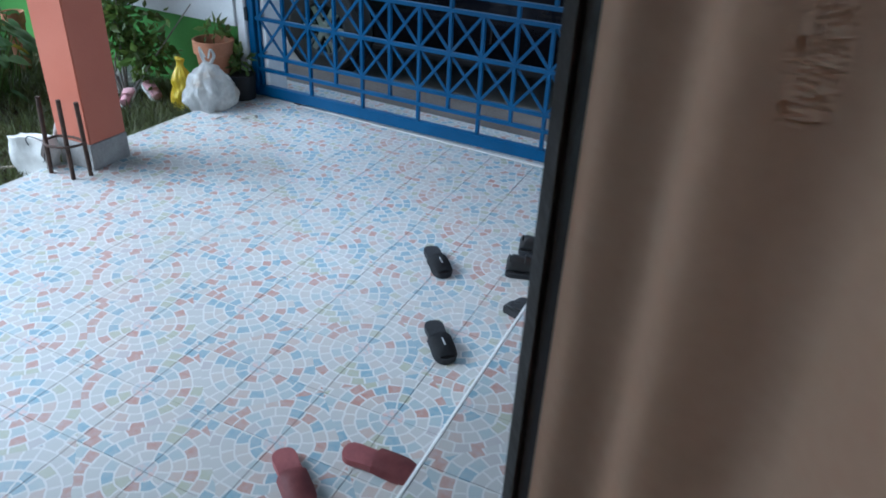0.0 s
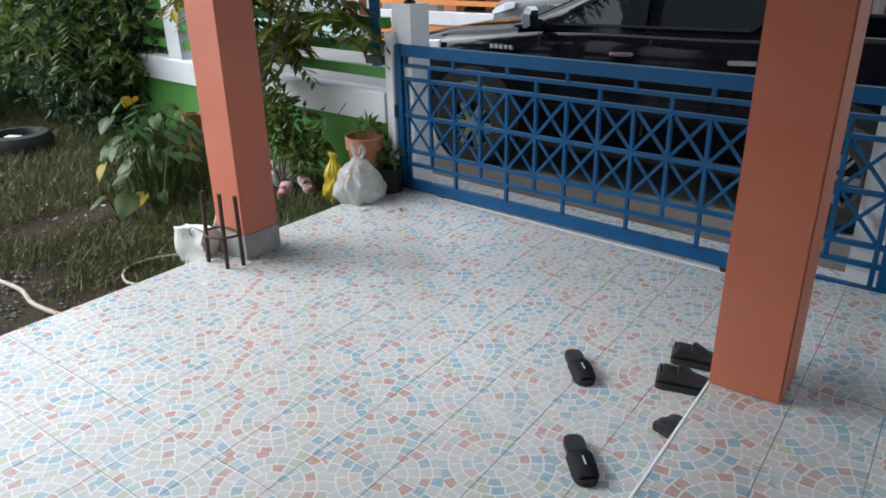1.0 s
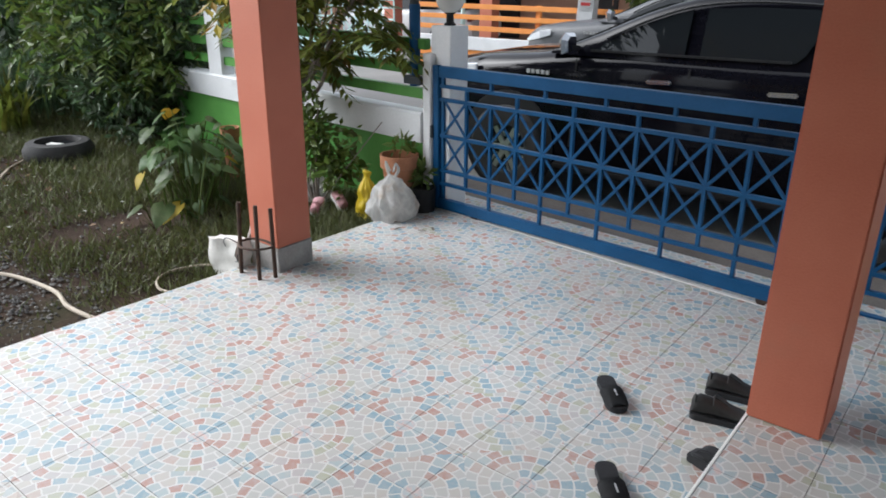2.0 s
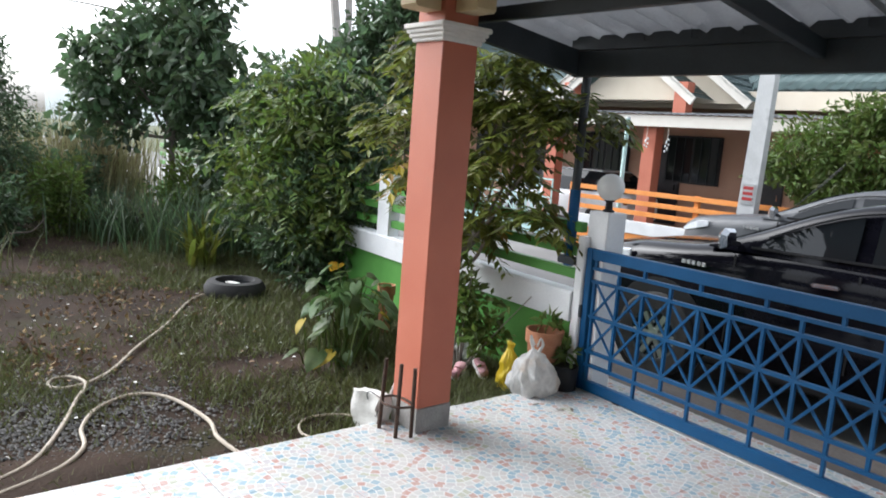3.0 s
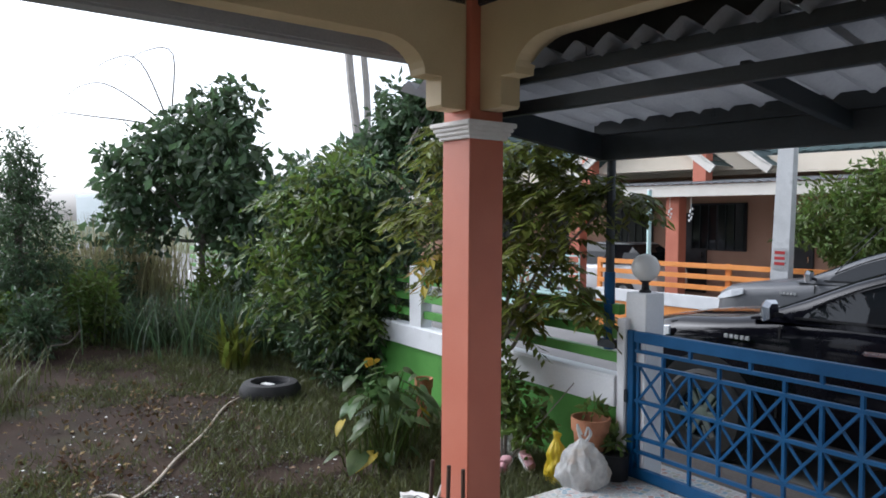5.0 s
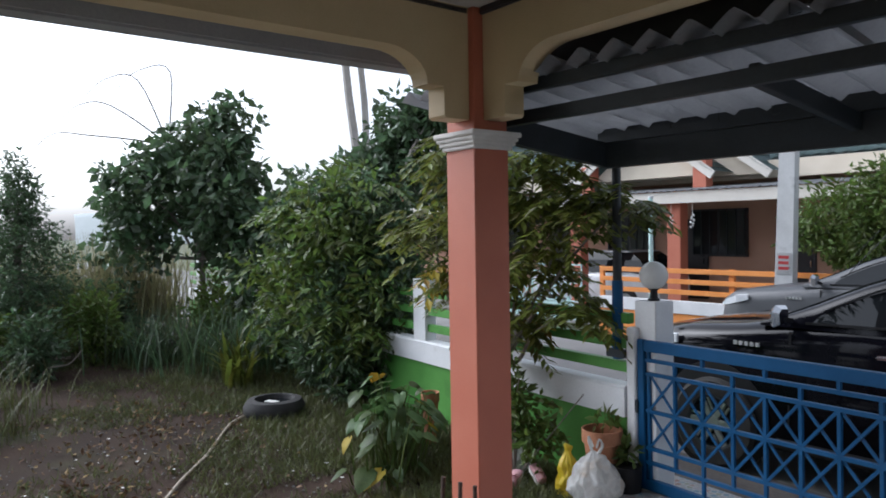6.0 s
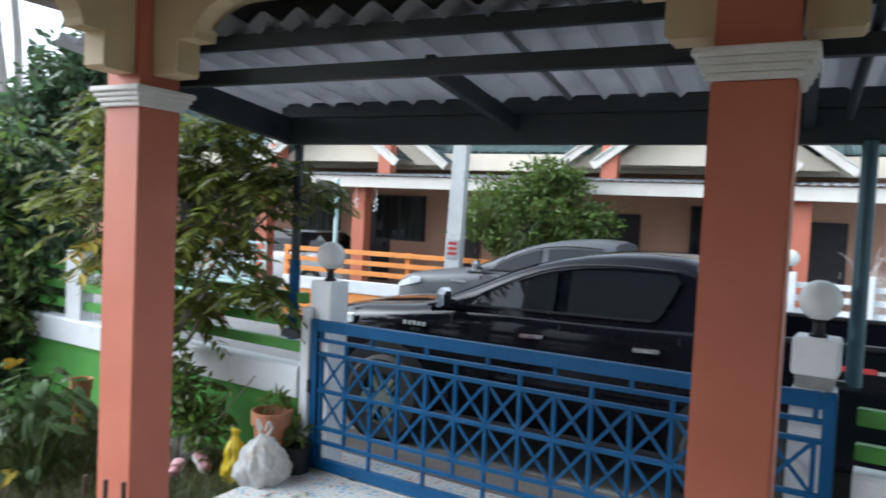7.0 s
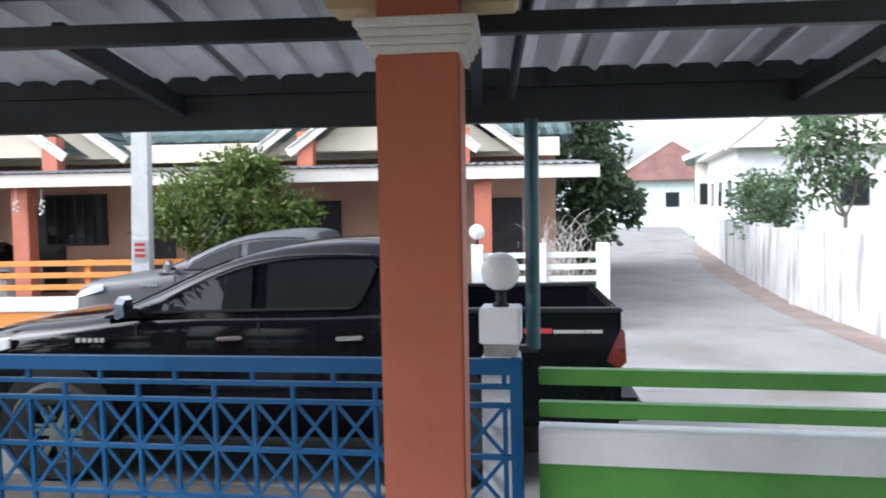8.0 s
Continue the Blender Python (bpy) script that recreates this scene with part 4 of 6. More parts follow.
def opposite_house(m, x0, x1, gables, pillars, windows, label):
    h = thing("house", m, label, "house", "houses across the lane", "structure")
    part("wall", boxed((x0 + 0.4, 3.0, -0.1), (x1 - 0.4, 3.2, 3.3)), M_PEACH, h, "peach front wall in the canopy's shade")
    part("wall", boxed((x0 + 0.4, 3.2, 0), (x0 + 0.6, 9.0, 3.3)), M_GABLE, h)
    part("wall", boxed((x1 - 0.6, 3.2, 0), (x1 - 0.4, 9.0, 3.3)), M_GABLE, h)
    part("upper_wall", boxed((x0 + 0.4, 2.2, 3.05), (x1 - 0.4, 2.35, 3.45)), M_GABLE, h, "cream upper wall")
    w = x1 - x0
    for xc in gables:
        hw = 2.95
        gable(h, xc - hw, xc + hw, 1.9, 3.14, 5.24, 3.4)
        gable(h, xc - hw * 0.66, xc + hw * 0.66, 1.3, 3.16, 4.56, 0.6)
        for s in (-1, 1):
            part("gable_pillar", boxed((xc + s * 1.6 - 0.16, 0.98, 2.75), (xc + s * 1.6 + 0.16, 1.28, 3.55)), M_SALMON, h, "salmon pillar under the gable")
    # main roof slope in courses
    courses = 12
    c0 = None
    for k in range(courses):
        y, z = 2.3 + k * 0.42, 3.35 + k * 0.20
        if c0 is None:
            bm = bmesh.new()
            n = int(w / 0.15)
            r = [[bm.verts.new((x0 + w * i / n, yy, zz + 0.02 * math.sin(i * math.pi))) for yy, zz in ((0, -0.015 + 0.03 * (i % 2)), (0.47, 0.20 + 0.03 * (i % 2)))] for i in range(n + 1)]
            for a, b in zip(r, r[1:]):
                bm.faces.new((a[0], b[0], b[1], a[1]))
            bmesh.ops.solidify(bm, geom=bm.faces[:], thickness=0.02)
            c0 = part("roof_course", bm, M_TEAL, h, "teal roof tiles")
            c0.location = (0, y, z)
        else:
            shared("roof_course", c0.data, h, pose(0, y, z))
    # canopy with ribbed sheet and fascia
    bm = bmesh.new()
    n = int(w / 0.09)
    r = [[bm.verts.new((x0 + w * i / n, yy, zz + 0.03 * (i % 2))) for yy, zz in ((-0.55, 2.71), (3.0, 2.98))] for i in range(n + 1)]
    for a, b in zip(r, r[1:]):
        bm.faces.new((a[0], b[0], b[1], a[1]))
    bmesh.ops.solidify(bm, geom=bm.faces[:], thickness=0.012)
    part("canopy_sheet", bm, M_SHEET, h, "grey ribbed canopy sheet")
    part("fascia", boxed((x0, -0.50, 2.46), (x1, -0.44, 2.70), 0.005), M_FASCIA, h, "pale canopy fascia board")
    for x in pillars:
        part("canopy_pillar", boxed((x - 0.16, -0.30, -0.1), (x + 0.16, 0.0, 2.66), 0.008), M_SALMON, h, "salmon canopy pillar")
    for xc in windows:
        wd = part("window", boxed((xc - 0.75, 2.93, 1.20), (xc + 0.75, 3.02, 2.40), 0.01), M_DOOR, h, "dark window with grille")
        for s in (-1, 1):
            part("pane", boxed((xc + s * 0.37 - 0.33, 2.915, 1.25), (xc + s * 0.37 + 0.33, 2.932, 2.35)), M_PANE, wd)
        for k in range(7):
            part("grille_bar", boxed((xc - 0.69 + k * 0.23, 2.88, 1.22), (xc - 0.675 + k * 0.23, 2.90, 2.38)), M_STEEL, wd)
    for xc in [v + 1.9 for v in windows]:
        d = part("door", boxed((xc - 0.45, 2.94, 0.1), (xc + 0.45, 3.03, 2.15), 0.01), M_DOOR, h, "dark wooden front door")
        part("handle", boxed((xc + 0.33, 2.91, 1.0), (xc + 0.36, 2.94, 1.14)), M_CHROME, d)
    part("floor_slab", boxed((x0, -0.6, -0.6), (x1, 3.0, -0.08)), M_CEMENT, h)
    return h


opposite_house(OPP, -20.5, -11.8, (-16.0,), (-19.5, -15.5, -12.5), (-18.0, -14.0), "peach house with cream gables, teal roof and a pale canopy across the lane")
opposite_house(OPP, -11.5, 4.72, (-7.95, 0.60), (-8.9, -6.22, -1.8, 2.6), (-9.6, -6.95, -3.0, 1.2), "peach house with cream gables, teal roof and a pale canopy, standing beside the side road")


def opp_fence(u0, u1, v, material, base, label, n=4, posts=M_WHITE):
    f = thing("fence", OPPF @ pose(0, v, 0), label, "fence", kind="structure")
    part("plinth", boxed((u0, -0.05, -0.1), (u1, 0.05, 0.50)), base, f)
    part("coping", boxed((u0, -0.08, 0.50), (u1, 0.08, 0.74), 0.01), M_WHITE, f, "white coping")
    for k in range(n):
        z = 0.86 + k * 0.20
        part("rail", boxed((u0, -0.03, z), (u1, 0.03, z + 0.09), 0.005), material, f)
    m = max(2, int((u1 - u0) / 2.2))
    for k in range(m + 1):
        u = u0 + (u1 - u0) * k / m
        part("post", boxed((u - 0.10, -0.09, 0), (u + 0.10, 0.09, 1.50), 0.008) if posts is M_WHITE else boxed((u - 0.05, 0.032, 0.7), (u + 0.05, 0.10, 1.36), 0.005), posts, f, "square fence post")
    return f


opp_fence(-6.9, -1.2, -1.9, M_ORANGE, M_ORANGE, "low wall with white coping and bright orange rails across the lane", 3, M_ORANGE)
opp_fence(2.52, 4.62, -1.6, M_WHITE, M_WHITE, "white low wall with white rails beside the side road", 3)
globe_lamp(OPPF @ pose(2.52, -1.6, 1.50), 0.13, "white opal globe lamp on a far fence post")


def lattice_gate(u0, u1, v):
    g = thing("gate", OPPF @ pose(0, v, 0), "pale turquoise metal gate with crossed bars across the lane", "gate")
    for z in (0.16, 0.55, 0.95, 1.18, 1.34):
        part("rail", boxed((u0, -0.02, z), (u1, 0.02, z + 0.035), 0.003), M_TURQ, g)
    n = 9
    w = (u1 - u0) / n
    for k in range(n + 1):
        part("upright", boxed((u0 + k * w - 0.014, -0.014, 0.12), (u0 + k * w + 0.014, 0.014, 1.38), 0.002), M_TURQ, g)
    d1 = part("crossbar", bar((0, 0.005, 0.57), (w, 0.005, 0.95), 0.012, 0.024, None, 0.0), M_TURQ, g)
    d2 = part("crossbar", bar((0, -0.005, 0.95), (w, -0.005, 0.57), 0.012, 0.024, None, 0.0), M_TURQ, g)
    d1.location.x = d2.location.x = u0
    for k in range(1, n):
        shared("crossbar", d1.data, g, pose(u0 + k * w, 0, 0))
        shared("crossbar", d2.data, g, pose(u0 + k * w, 0, 0))
    part("plate", boxed((u0, -0.01, 0.17), (u1, 0.01, 0.54)), M_TURQ, g)
    return g


lattice_gate(-10.6, -7.4, -1.9)


def utility_pole(m):
    p = thing("utility_pole", m, "pale tapered concrete utility pole with a small red and white notice", "utility pole")
    part("shaft", loft([[(-a, -a, z), (a, -a, z), (a, a, z), (-a, a, z)] for a, z in ((0.145, -0.1), (0.09, 8.0))]), M_UPOLE, p)
    part("notice", boxed((-0.10, -0.150, 1.35), (0.10, -0.140, 1.70), 0.0), M_STICKER_W, p, "white notice")
    for k in range(3):
        part("notice_bar", boxed((-0.08, -0.154, 1.42 + k * 0.09), (0.08, -0.150, 1.47 + k * 0.09), 0.0), M_STICKER_R, p, "red bars of unreadable print")
    return p


utility_pole(pose(-2.74, 8.93, -0.2, 0, 1.5, 10))


def small_car(m, label):
    t = thing("car", m, label, "car")
    cy = 0.85
    st = [(-0.75, 0.60, 0.30, 0.62, 0.70, 0.02), (-0.6, 0.75, 0.26, 0.72, 0.80, 0.03), (0.3, 0.84, 0.25, 0.86, 0.92, 0.03), (2.6, 0.84, 0.25, 0.92, 0.97, 0.02), (3.2, 0.78, 0.28, 0.90, 0.95, 0.02), (3.35, 0.66, 0.34, 0.80, 0.88, 0.02)]
    part("body", loft(sections(st, cy)), M_WHITECAR, t, "", True)
    part("cabin", loft([[(xa, cy - hw, z), (xb, cy - hw, z), (xb, cy + hw, z), (xa, cy + hw, z)] for z, xa, xb, hw in ((0.92, 0.35, 3.15, 0.76), (1.25, 0.85, 2.85, 0.68), (1.44, 1.15, 2.55, 0.60))]), M_GLASS, t, "dark glazed cabin")
    part("roof", loft([[(xa, cy - hw, z), (xb, cy - hw, z), (xb, cy + hw, z), (xa, cy + hw, z)] for z, xa, xb, hw in ((1.44, 1.15, 2.55, 0.61), (1.48, 1.25, 2.45, 0.55))]), M_WHITECAR, t)
    for x in (0.0, 2.55):
        for s in (-1, 1):
            wheel(t, x, cy + s * 0.76, 0.30, s)
    part("tail_light", boxed((3.25, 0.10, 0.72), (3.36, 0.30, 0.88), 0.02), M_TAIL, t, "red tail light")
    return t


small_car(OPP @ pose(-10.5, 0.4, -0.08), "white small car under the canopy across the lane")

# thin pale pole before the canopy and shell chimes under it
pp = thing("thin_pole", pose(-5.84, 9.6, -0.2), "thin pale blue painted pole before the house across the lane", "pole")
part("shaft", tube([(0, 0, 0), (0, 0, 2.75)], 0.045, 12), M_TURQ, pp, "", True)
part("cap", lathe([(0.0, 2.78), (0.05, 2.775), (0.052, 2.745), (0.045, 2.74)], 12), M_WHITE, pp, "", True)


def wind_chime(x, n, label):
    """A string with a cluster of small shells below it."""
    c = thing("wind_chime", OPP @ pose(x, -0.40, 2.46), label, "wind chime", "wind chimes under the canopy")
    part("string", tube([(0, 0, 0), (0, 0, -0.28)], 0.006, 5), M_FASCIA, c)
    for k in range(n):
        a = k * 2.4
        shell = lathe([(0.0, 0.03), (0.018, 0.018), (0.022, 0.0), (0.012, -0.02), (0.0, -0.026)], 8, None, pose(0.035 * math.cos(a), 0.035 * math.sin(a), -0.26 - 0.035 * k))
        part("shell", shell, M_WHITE, c, "", True)
    return c


wind_chime(-6.22, 6, "pale shell wind chime hanging under the canopy")
wind_chime(-5.72, 8, "pale shell wind chime hanging under the canopy")

# ---- the side road: boundary wall, far houses, hills ----
bm = bmesh.new()
pts = [(8.95, 8.6, -0.25, 1.40), (8.98, 12.75, -0.15, 1.36), (9.75, 18.5, -0.10, 1.30), (10.8, 25.0, -0.02, 1.34), (11.7, 31.0, 0.05, 1.30)]
wall = thing("wall_boundary", pose(0, 0, 0), "white plastered boundary wall streaked with dark stains", "wall", kind="structure")
for i in range(len(pts) - 1):
    (xa, ya, za, ta), (xb, yb, zb, tb) = pts[i], pts[i + 1]
    n = max(2, int(math.hypot(xb - xa, yb - ya) / 2.4))
    for k in range(n):
        f, g = k / n, (k + 1) / n
        a, b = Vector((xa + (xb - xa) * f, ya + (yb - ya) * f, 0)), Vector((xa + (xb - xa) * g, ya + (yb - ya) * g, 0))
        d = (b - a).normalized()
        nrm = Vector((d.y, -d.x, 0)) * 0.07
        z0, z1, t0, t1 = za + (zb - za) * f, za + (zb - za) * g, ta + (tb - ta) * f, ta + (tb - ta) * g
        part("panel", loft([[(a - nrm).to_tuple()[:2] + (z0 - 0.3,), (a + nrm).to_tuple()[:2] + (z0 - 0.3,), (a + nrm).to_tuple()[:2] + (t0,), (a - nrm).to_tuple()[:2] + (t0,)],
                            [(b - nrm).to_tuple()[:2] + (z1 - 0.3,), (b + nrm).to_tuple()[:2] + (z1 - 0.3,), (b + nrm).to_tuple()[:2] + (t1,), (b - nrm).to_tuple()[:2] + (t1,)]]), M_CONCRETE, wall)
        part("pier", boxed((a.x - 0.12, a.y - 0.12, z0 - 0.3), (a.x + 0.12, a.y + 0.12, t0 + 0.08), 0.01), M_CONCRETE, wall)
part("panel", boxed((8.95, 8.42, -0.3), (16.0, 8.58, 1.4)), M_CONCRETE, wall)


def far_house(m, w, d, hgt, roofh, wall_mat, roof_mat, label):
    h = thing("house", m, label, "house", "far houses up the side road", "structure")
    part("wall", boxed((0, 0, -1), (w, d, hgt)), wall_mat, h)
    part("roof", prism([(-0.5, hgt - 0.1), (w + 0.5, hgt - 0.1), (w / 2, hgt + roofh)], -0.6, d + 0.6), roof_mat, h)
    for s in (0, 1):
        part("barge_board", bar((-0.55 if s == 0 else w + 0.55, -0.62, hgt - 0.1), (w / 2, -0.62, hgt + roofh + 0.03), 0.05, 0.22), M_FASCIA, h)
    for k in range(3):
        x = w * (0.2 + 0.3 * k)
        wd = part("window", boxed((x - 0.45, -0.04, hgt * 0.45), (x + 0.45, 0.04, hgt * 0.45 + 1.0), 0.01), M_DOOR, h, "dark window")
        part("pane", boxed((x - 0.39, -0.05, hgt * 0.45 + 0.06), (x + 0.39, -0.042, hgt * 0.45 + 0.94)), M_PANE, wd)
        y = d * (0.2 + 0.3 * k)
        wd = part("window", boxed((-0.04, y - 0.45, hgt * 0.45), (0.04, y + 0.45, hgt * 0.45 + 1.0), 0.01), M_DOOR, h, "dark window")
        part("pane", boxed((-0.05, y - 0.39, hgt * 0.45 + 0.06), (-0.042, y + 0.39, hgt * 0.45 + 0.94)), M_PANE, wd)
    return h


far_house(pose(11.2, 24.0, 0, 0, 0, -8), 7.5, 8, 3.9, 3.4, M_WHITE, M_FASCIA, "tall white house with a steep pale gable behind the boundary wall")
far_house(pose(12.0, 33.0, 0, 0, 0, -14), 3.2, 6, 4.1, 0.7, M_FASCIA, M_TEAL, "narrow pale outbuilding with a low green sheet roof")
far_house(pose(10.6, 49.0, 0.1, 0, 0, -12), 7.5, 8, 3.5, 2.6, M_PALEGREEN, M_RUSTROOF, "pale green-grey house with a rusty red roof far up the road")
far_house(pose(17.0, 62.0, 0.3, 0, 0, -12), 9, 8, 4.0, 2.6, M_FASCIA, M_TEAL, "pale house with a green roof at the end of the side road")
# far hills; their pale colour carries the haze
bm = bmesh.new()
n = 90
r = []
for i in range(n + 1):
    a = radians(-60 + 230 * i / n)
    hgt = 6 + 5 * noise.noise((i * 0.09, 0, 0)) + 2 * noise.noise((i * 0.5, 3, 0))
    r.append([bm.verts.new((180 * math.cos(a), 180 * math.sin(a), -2)), bm.verts.new((195 * math.cos(a), 195 * math.sin(a), hgt)), bm.verts.new((230 * math.cos(a), 230 * math.sin(a), hgt + 2))])
for a, b in zip(r, r[1:]):
    for j in range(2):
        bm.faces.new((a[j], b[j], b[j + 1], a[j + 1]))
structure(part("backdrop", bm, M_HILL, smooth=True), "low wooded hills far off, paled by haze put into their colour", "hills")

# ---- plants ----
rng = np.random.default_rng(11)


def leaf_mesh(name, blobs, size, aspect, material, parent, droop=0.3, shell=0.55, gap=0.0, clumps=0):
    """Many small folded leaves in uneven clumps. blobs: (x, y, z, rx, ry, rz, count)."""
    V, F = [], []
    base = 0
    for cx, cy, cz, rx, ry, rz, cnt in blobs:
        d = rng.normal(size=(cnt, 3))
        d /= np.linalg.norm(d, axis=1)[:, None]
        rad = shell + (1 - shell) * rng.random(cnt) ** 0.7
        # lumps on the outline
        lump = 0.78 + 0.30 * np.sin(d[:, 0] * 5.1 + cx * 3) * np.sin(d[:, 1] * 4.3 + cy * 5) + 0.22 * np.sin(d[:, 2] * 7.0 + cx + cy * 2)
        p = d * (rad * lump)[:, None] * np.array([rx, ry, rz]) + np.array([cx, cy, cz])
        if clumps:
            # leaves gather in small uneven tufts with air between them
            c = rng.normal(size=(clumps, 3))
            c *= (rng.random(clumps) ** 0.45 / np.linalg.norm(c, axis=1))[:, None]
            pick = rng.integers(0, clumps, cnt)
            tuft = rng.uniform(0.10, 0.30, clumps)[pick][:, None]
            d = np.clip(rng.normal(size=(cnt, 3)), -1.5, 1.5)
            p = (c[pick] + d * tuft * np.array([1, 1, 0.8])) * np.array([rx, ry, rz]) + np.array([cx, cy, cz])
            d /= np.linalg.norm(d, axis=1)[:, None]
        if gap:
            keep = np.sin(p[:, 0] * 5.3 + 1.1) * np.sin(p[:, 1] * 4.7) * np.sin(p[:, 2] * 5.9 + 0.6) < 1 - gap
            p, d = p[keep], d[keep]
        n = len(p)
        s = size * (0.6 + 0.8 * rng.random(n))
        axis = d * 0.8 + rng.normal(size=(n, 3)) * 0.7
        axis[:, 2] -= droop
        axis /= np.linalg.norm(axis, axis=1)[:, None]
        side = np.cross(axis, rng.normal(size=(n, 3)))
        side /= np.linalg.norm(side, axis=1)[:, None] + 1e-9
        up = np.cross(side, axis)
        tip = p + axis * s[:, None]
        mid = p + axis * (s * 0.45)[:, None] + up * (s * 0.10)[:, None]
        half = side * (s * aspect * 0.5)[:, None]
        fold = up * (s * 0.10)[:, None]
        block = np.stack([p, mid - half - fold * 0.2, tip - fold * 0.6, mid + half - fold * 0.2], axis=1).reshape(-1, 3)
        V.append(block)
        k = base + np.arange(n) * 4
        F.append(np.stack([k, k + 1, k + 2, k + 3], axis=1))
        base += n * 4
    ob = quads(name, np.concatenate(V).tolist(), np.concatenate(F).tolist(), material, parent)
    return ob


def limb(bm, a, b, r0, r1, bend=0.15):
    a, b = Vector(a), Vector(b)
    L = (b - a).length
    m1 = a.lerp(b, 0.33) + Vector(rng.normal(size=3)) * bend * L * 0.4
    m2 = a.lerp(b, 0.67) + Vector(rng.normal(size=3)) * bend * L * 0.4
    pts = spline([a, m1, m2, b], 4)
    tube(pts, [r0 + (r1 - r0) * i / (len(pts) - 1) for i in range(len(pts))], 7, bm)
    return pts


def tree(name, x, y, z, fork, blobs, size, aspect, leaf, bark, r, label, category="tree", extra=(), gap=0.2, droop=0.3, shell=0.45, clumps=26):
    """A tapered trunk up to the fork, a limb into each clump, twigs, and leaf clumps."""
    t = thing(name, pose(0, 0, 0), label, category)
    bm = bmesh.new()
    limb(bm, (x, y, z - 0.08), fork, r, r * 0.7, 0.06)
    for b in blobs:
        pts = limb(bm, fork, b[:3], r * 0.55, r * 0.14, 0.16)
        for k in range(4):
            q = Vector(b[:3]) + Vector(rng.normal(size=3)) * 0.45 * min(b[3:6])
            limb(bm, pts[len(pts) // 2 + k % 4], q, r * 0.16, r * 0.06, 0.12)
    part("trunk", bm, bark, t, "", True)
    leaf_mesh("crown", blobs, size, aspect, leaf, t, droop, shell, gap, clumps)
    for nm, mt, bl, sz in extra:
        leaf_mesh(nm, bl, sz, aspect, mt, t, droop, shell, 0, clumps * 2)
    return t


# compound-leaved tree between the porch and the fence
def fronds(name, centres, parent, material, count, length, leaflet):
    """Sprays of paired narrow leaflets on arching stalks."""
    V, F, base = [], [], 0
    stems = bmesh.new()
    for cx, cy, cz, rx, ry, rz, n in centres:
        for _ in range(n):
            d = rng.normal(size=3)
            d /= np.linalg.norm(d)
            root = np.array([cx, cy, cz]) + d * np.array([rx, ry, rz]) * rng.uniform(0.2, 0.85)
            out = np.array([d[0], d[1], rng.uniform(-0.15, 0.45)])
            out /= np.linalg.norm(out)
            L = length * rng.uniform(0.65, 1.2)
            pts = [root + out * L * f + np.array([0, 0, -0.55 * L * f * f]) for f in np.linspace(0, 1, count + 1)]
            tube([pts[0], pts[count // 2], pts[-1]], [0.004, 0.003, 0.0015], 4, stems)
            sd = np.cross(out, [0, 0, 1.0])
            sd /= np.linalg.norm(sd) + 1e-9
            for i in range(1, count + 1):
                for s in (-1, 1):
                    ax = out * 0.55 + sd * s * 0.85 + np.array([0, 0, -0.45 + 0.2 * rng.normal()])
                    ax /= np.linalg.norm(ax)
                    wd = np.cross(ax, [0, 0, 1.0]) + rng.normal(size=3) * 0.15
                    wd /= np.linalg.norm(wd)
                    l = leaflet * rng.uniform(0.75, 1.15)
                    p = pts[i]
                    V += [p, p + ax * l * 0.45 - wd * l * 0.19, p + ax * l + np.array([0, 0, -0.12 * l]), p + ax * l * 0.45 + wd * l * 0.19]
                    F.append((base, base + 1, base + 2, base + 3))
                    base += 4
    tagged(quads(name, [tuple(v) for v in V], F, material, parent), kind="stuff")
    tagged(part("stalk_tuft", stems, M_LEAF_MID, parent), kind="stuff")


tr = thing("tree", pose(0, 0, 0), "small tree with sprays of long narrow leaflets growing before the fence", "tree")
bm = bmesh.new()
CR = [(-0.75, 1.55, 2.10, 0.55, 0.32, 0.38, 46), (-1.55, 1.45, 2.22, 0.60, 0.35, 0.40, 46), (-2.25, 1.40, 1.95, 0.55, 0.32, 0.42, 38), (-1.05, 1.50, 1.62, 0.60, 0.28, 0.34, 42), (-1.85, 1.45, 1.50, 0.5, 0.28, 0.40, 30),
      (-0.60, 1.48, 1.30, 0.30, 0.22, 0.22, 14), (-1.25, 1.45, 1.10, 0.40, 0.25, 0.26, 20), (-0.30, 1.70, 2.12, 0.32, 0.28, 0.26, 16), (-1.0, 1.50, 2.50, 0.55, 0.30, 0.30, 30), (-1.9, 1.45, 2.60, 0.5, 0.30, 0.30, 24)]
limb(bm, (-1.50, 1.42, -0.15), (-1.46, 1.46, 0.72), 0.040, 0.032, 0.05)
limb(bm, (-1.55, 1.38, -0.15), (-1.70, 1.42, 0.9), 0.026, 0.020, 0.05)
for c in CR:
    limb(bm, (-1.46, 1.46, 0.70), c[:3], 0.024, 0.006, 0.12)
part("trunk", bm, M_BARK, tr, "thin forking grey stems", True)
fronds("crown", [(*c[:6], int(c[6] * 1.75)) for c in CR], tr, M_FROND, 7, 0.27, 0.125)
fronds("yellow_spray", [(-1.95, 1.38, 1.62, 0.35, 0.2, 0.2, 5), (-1.3, 1.40, 1.15, 0.3, 0.2, 0.2, 3)], tr, M_LEAF_YEL, 6, 0.30, 0.17)

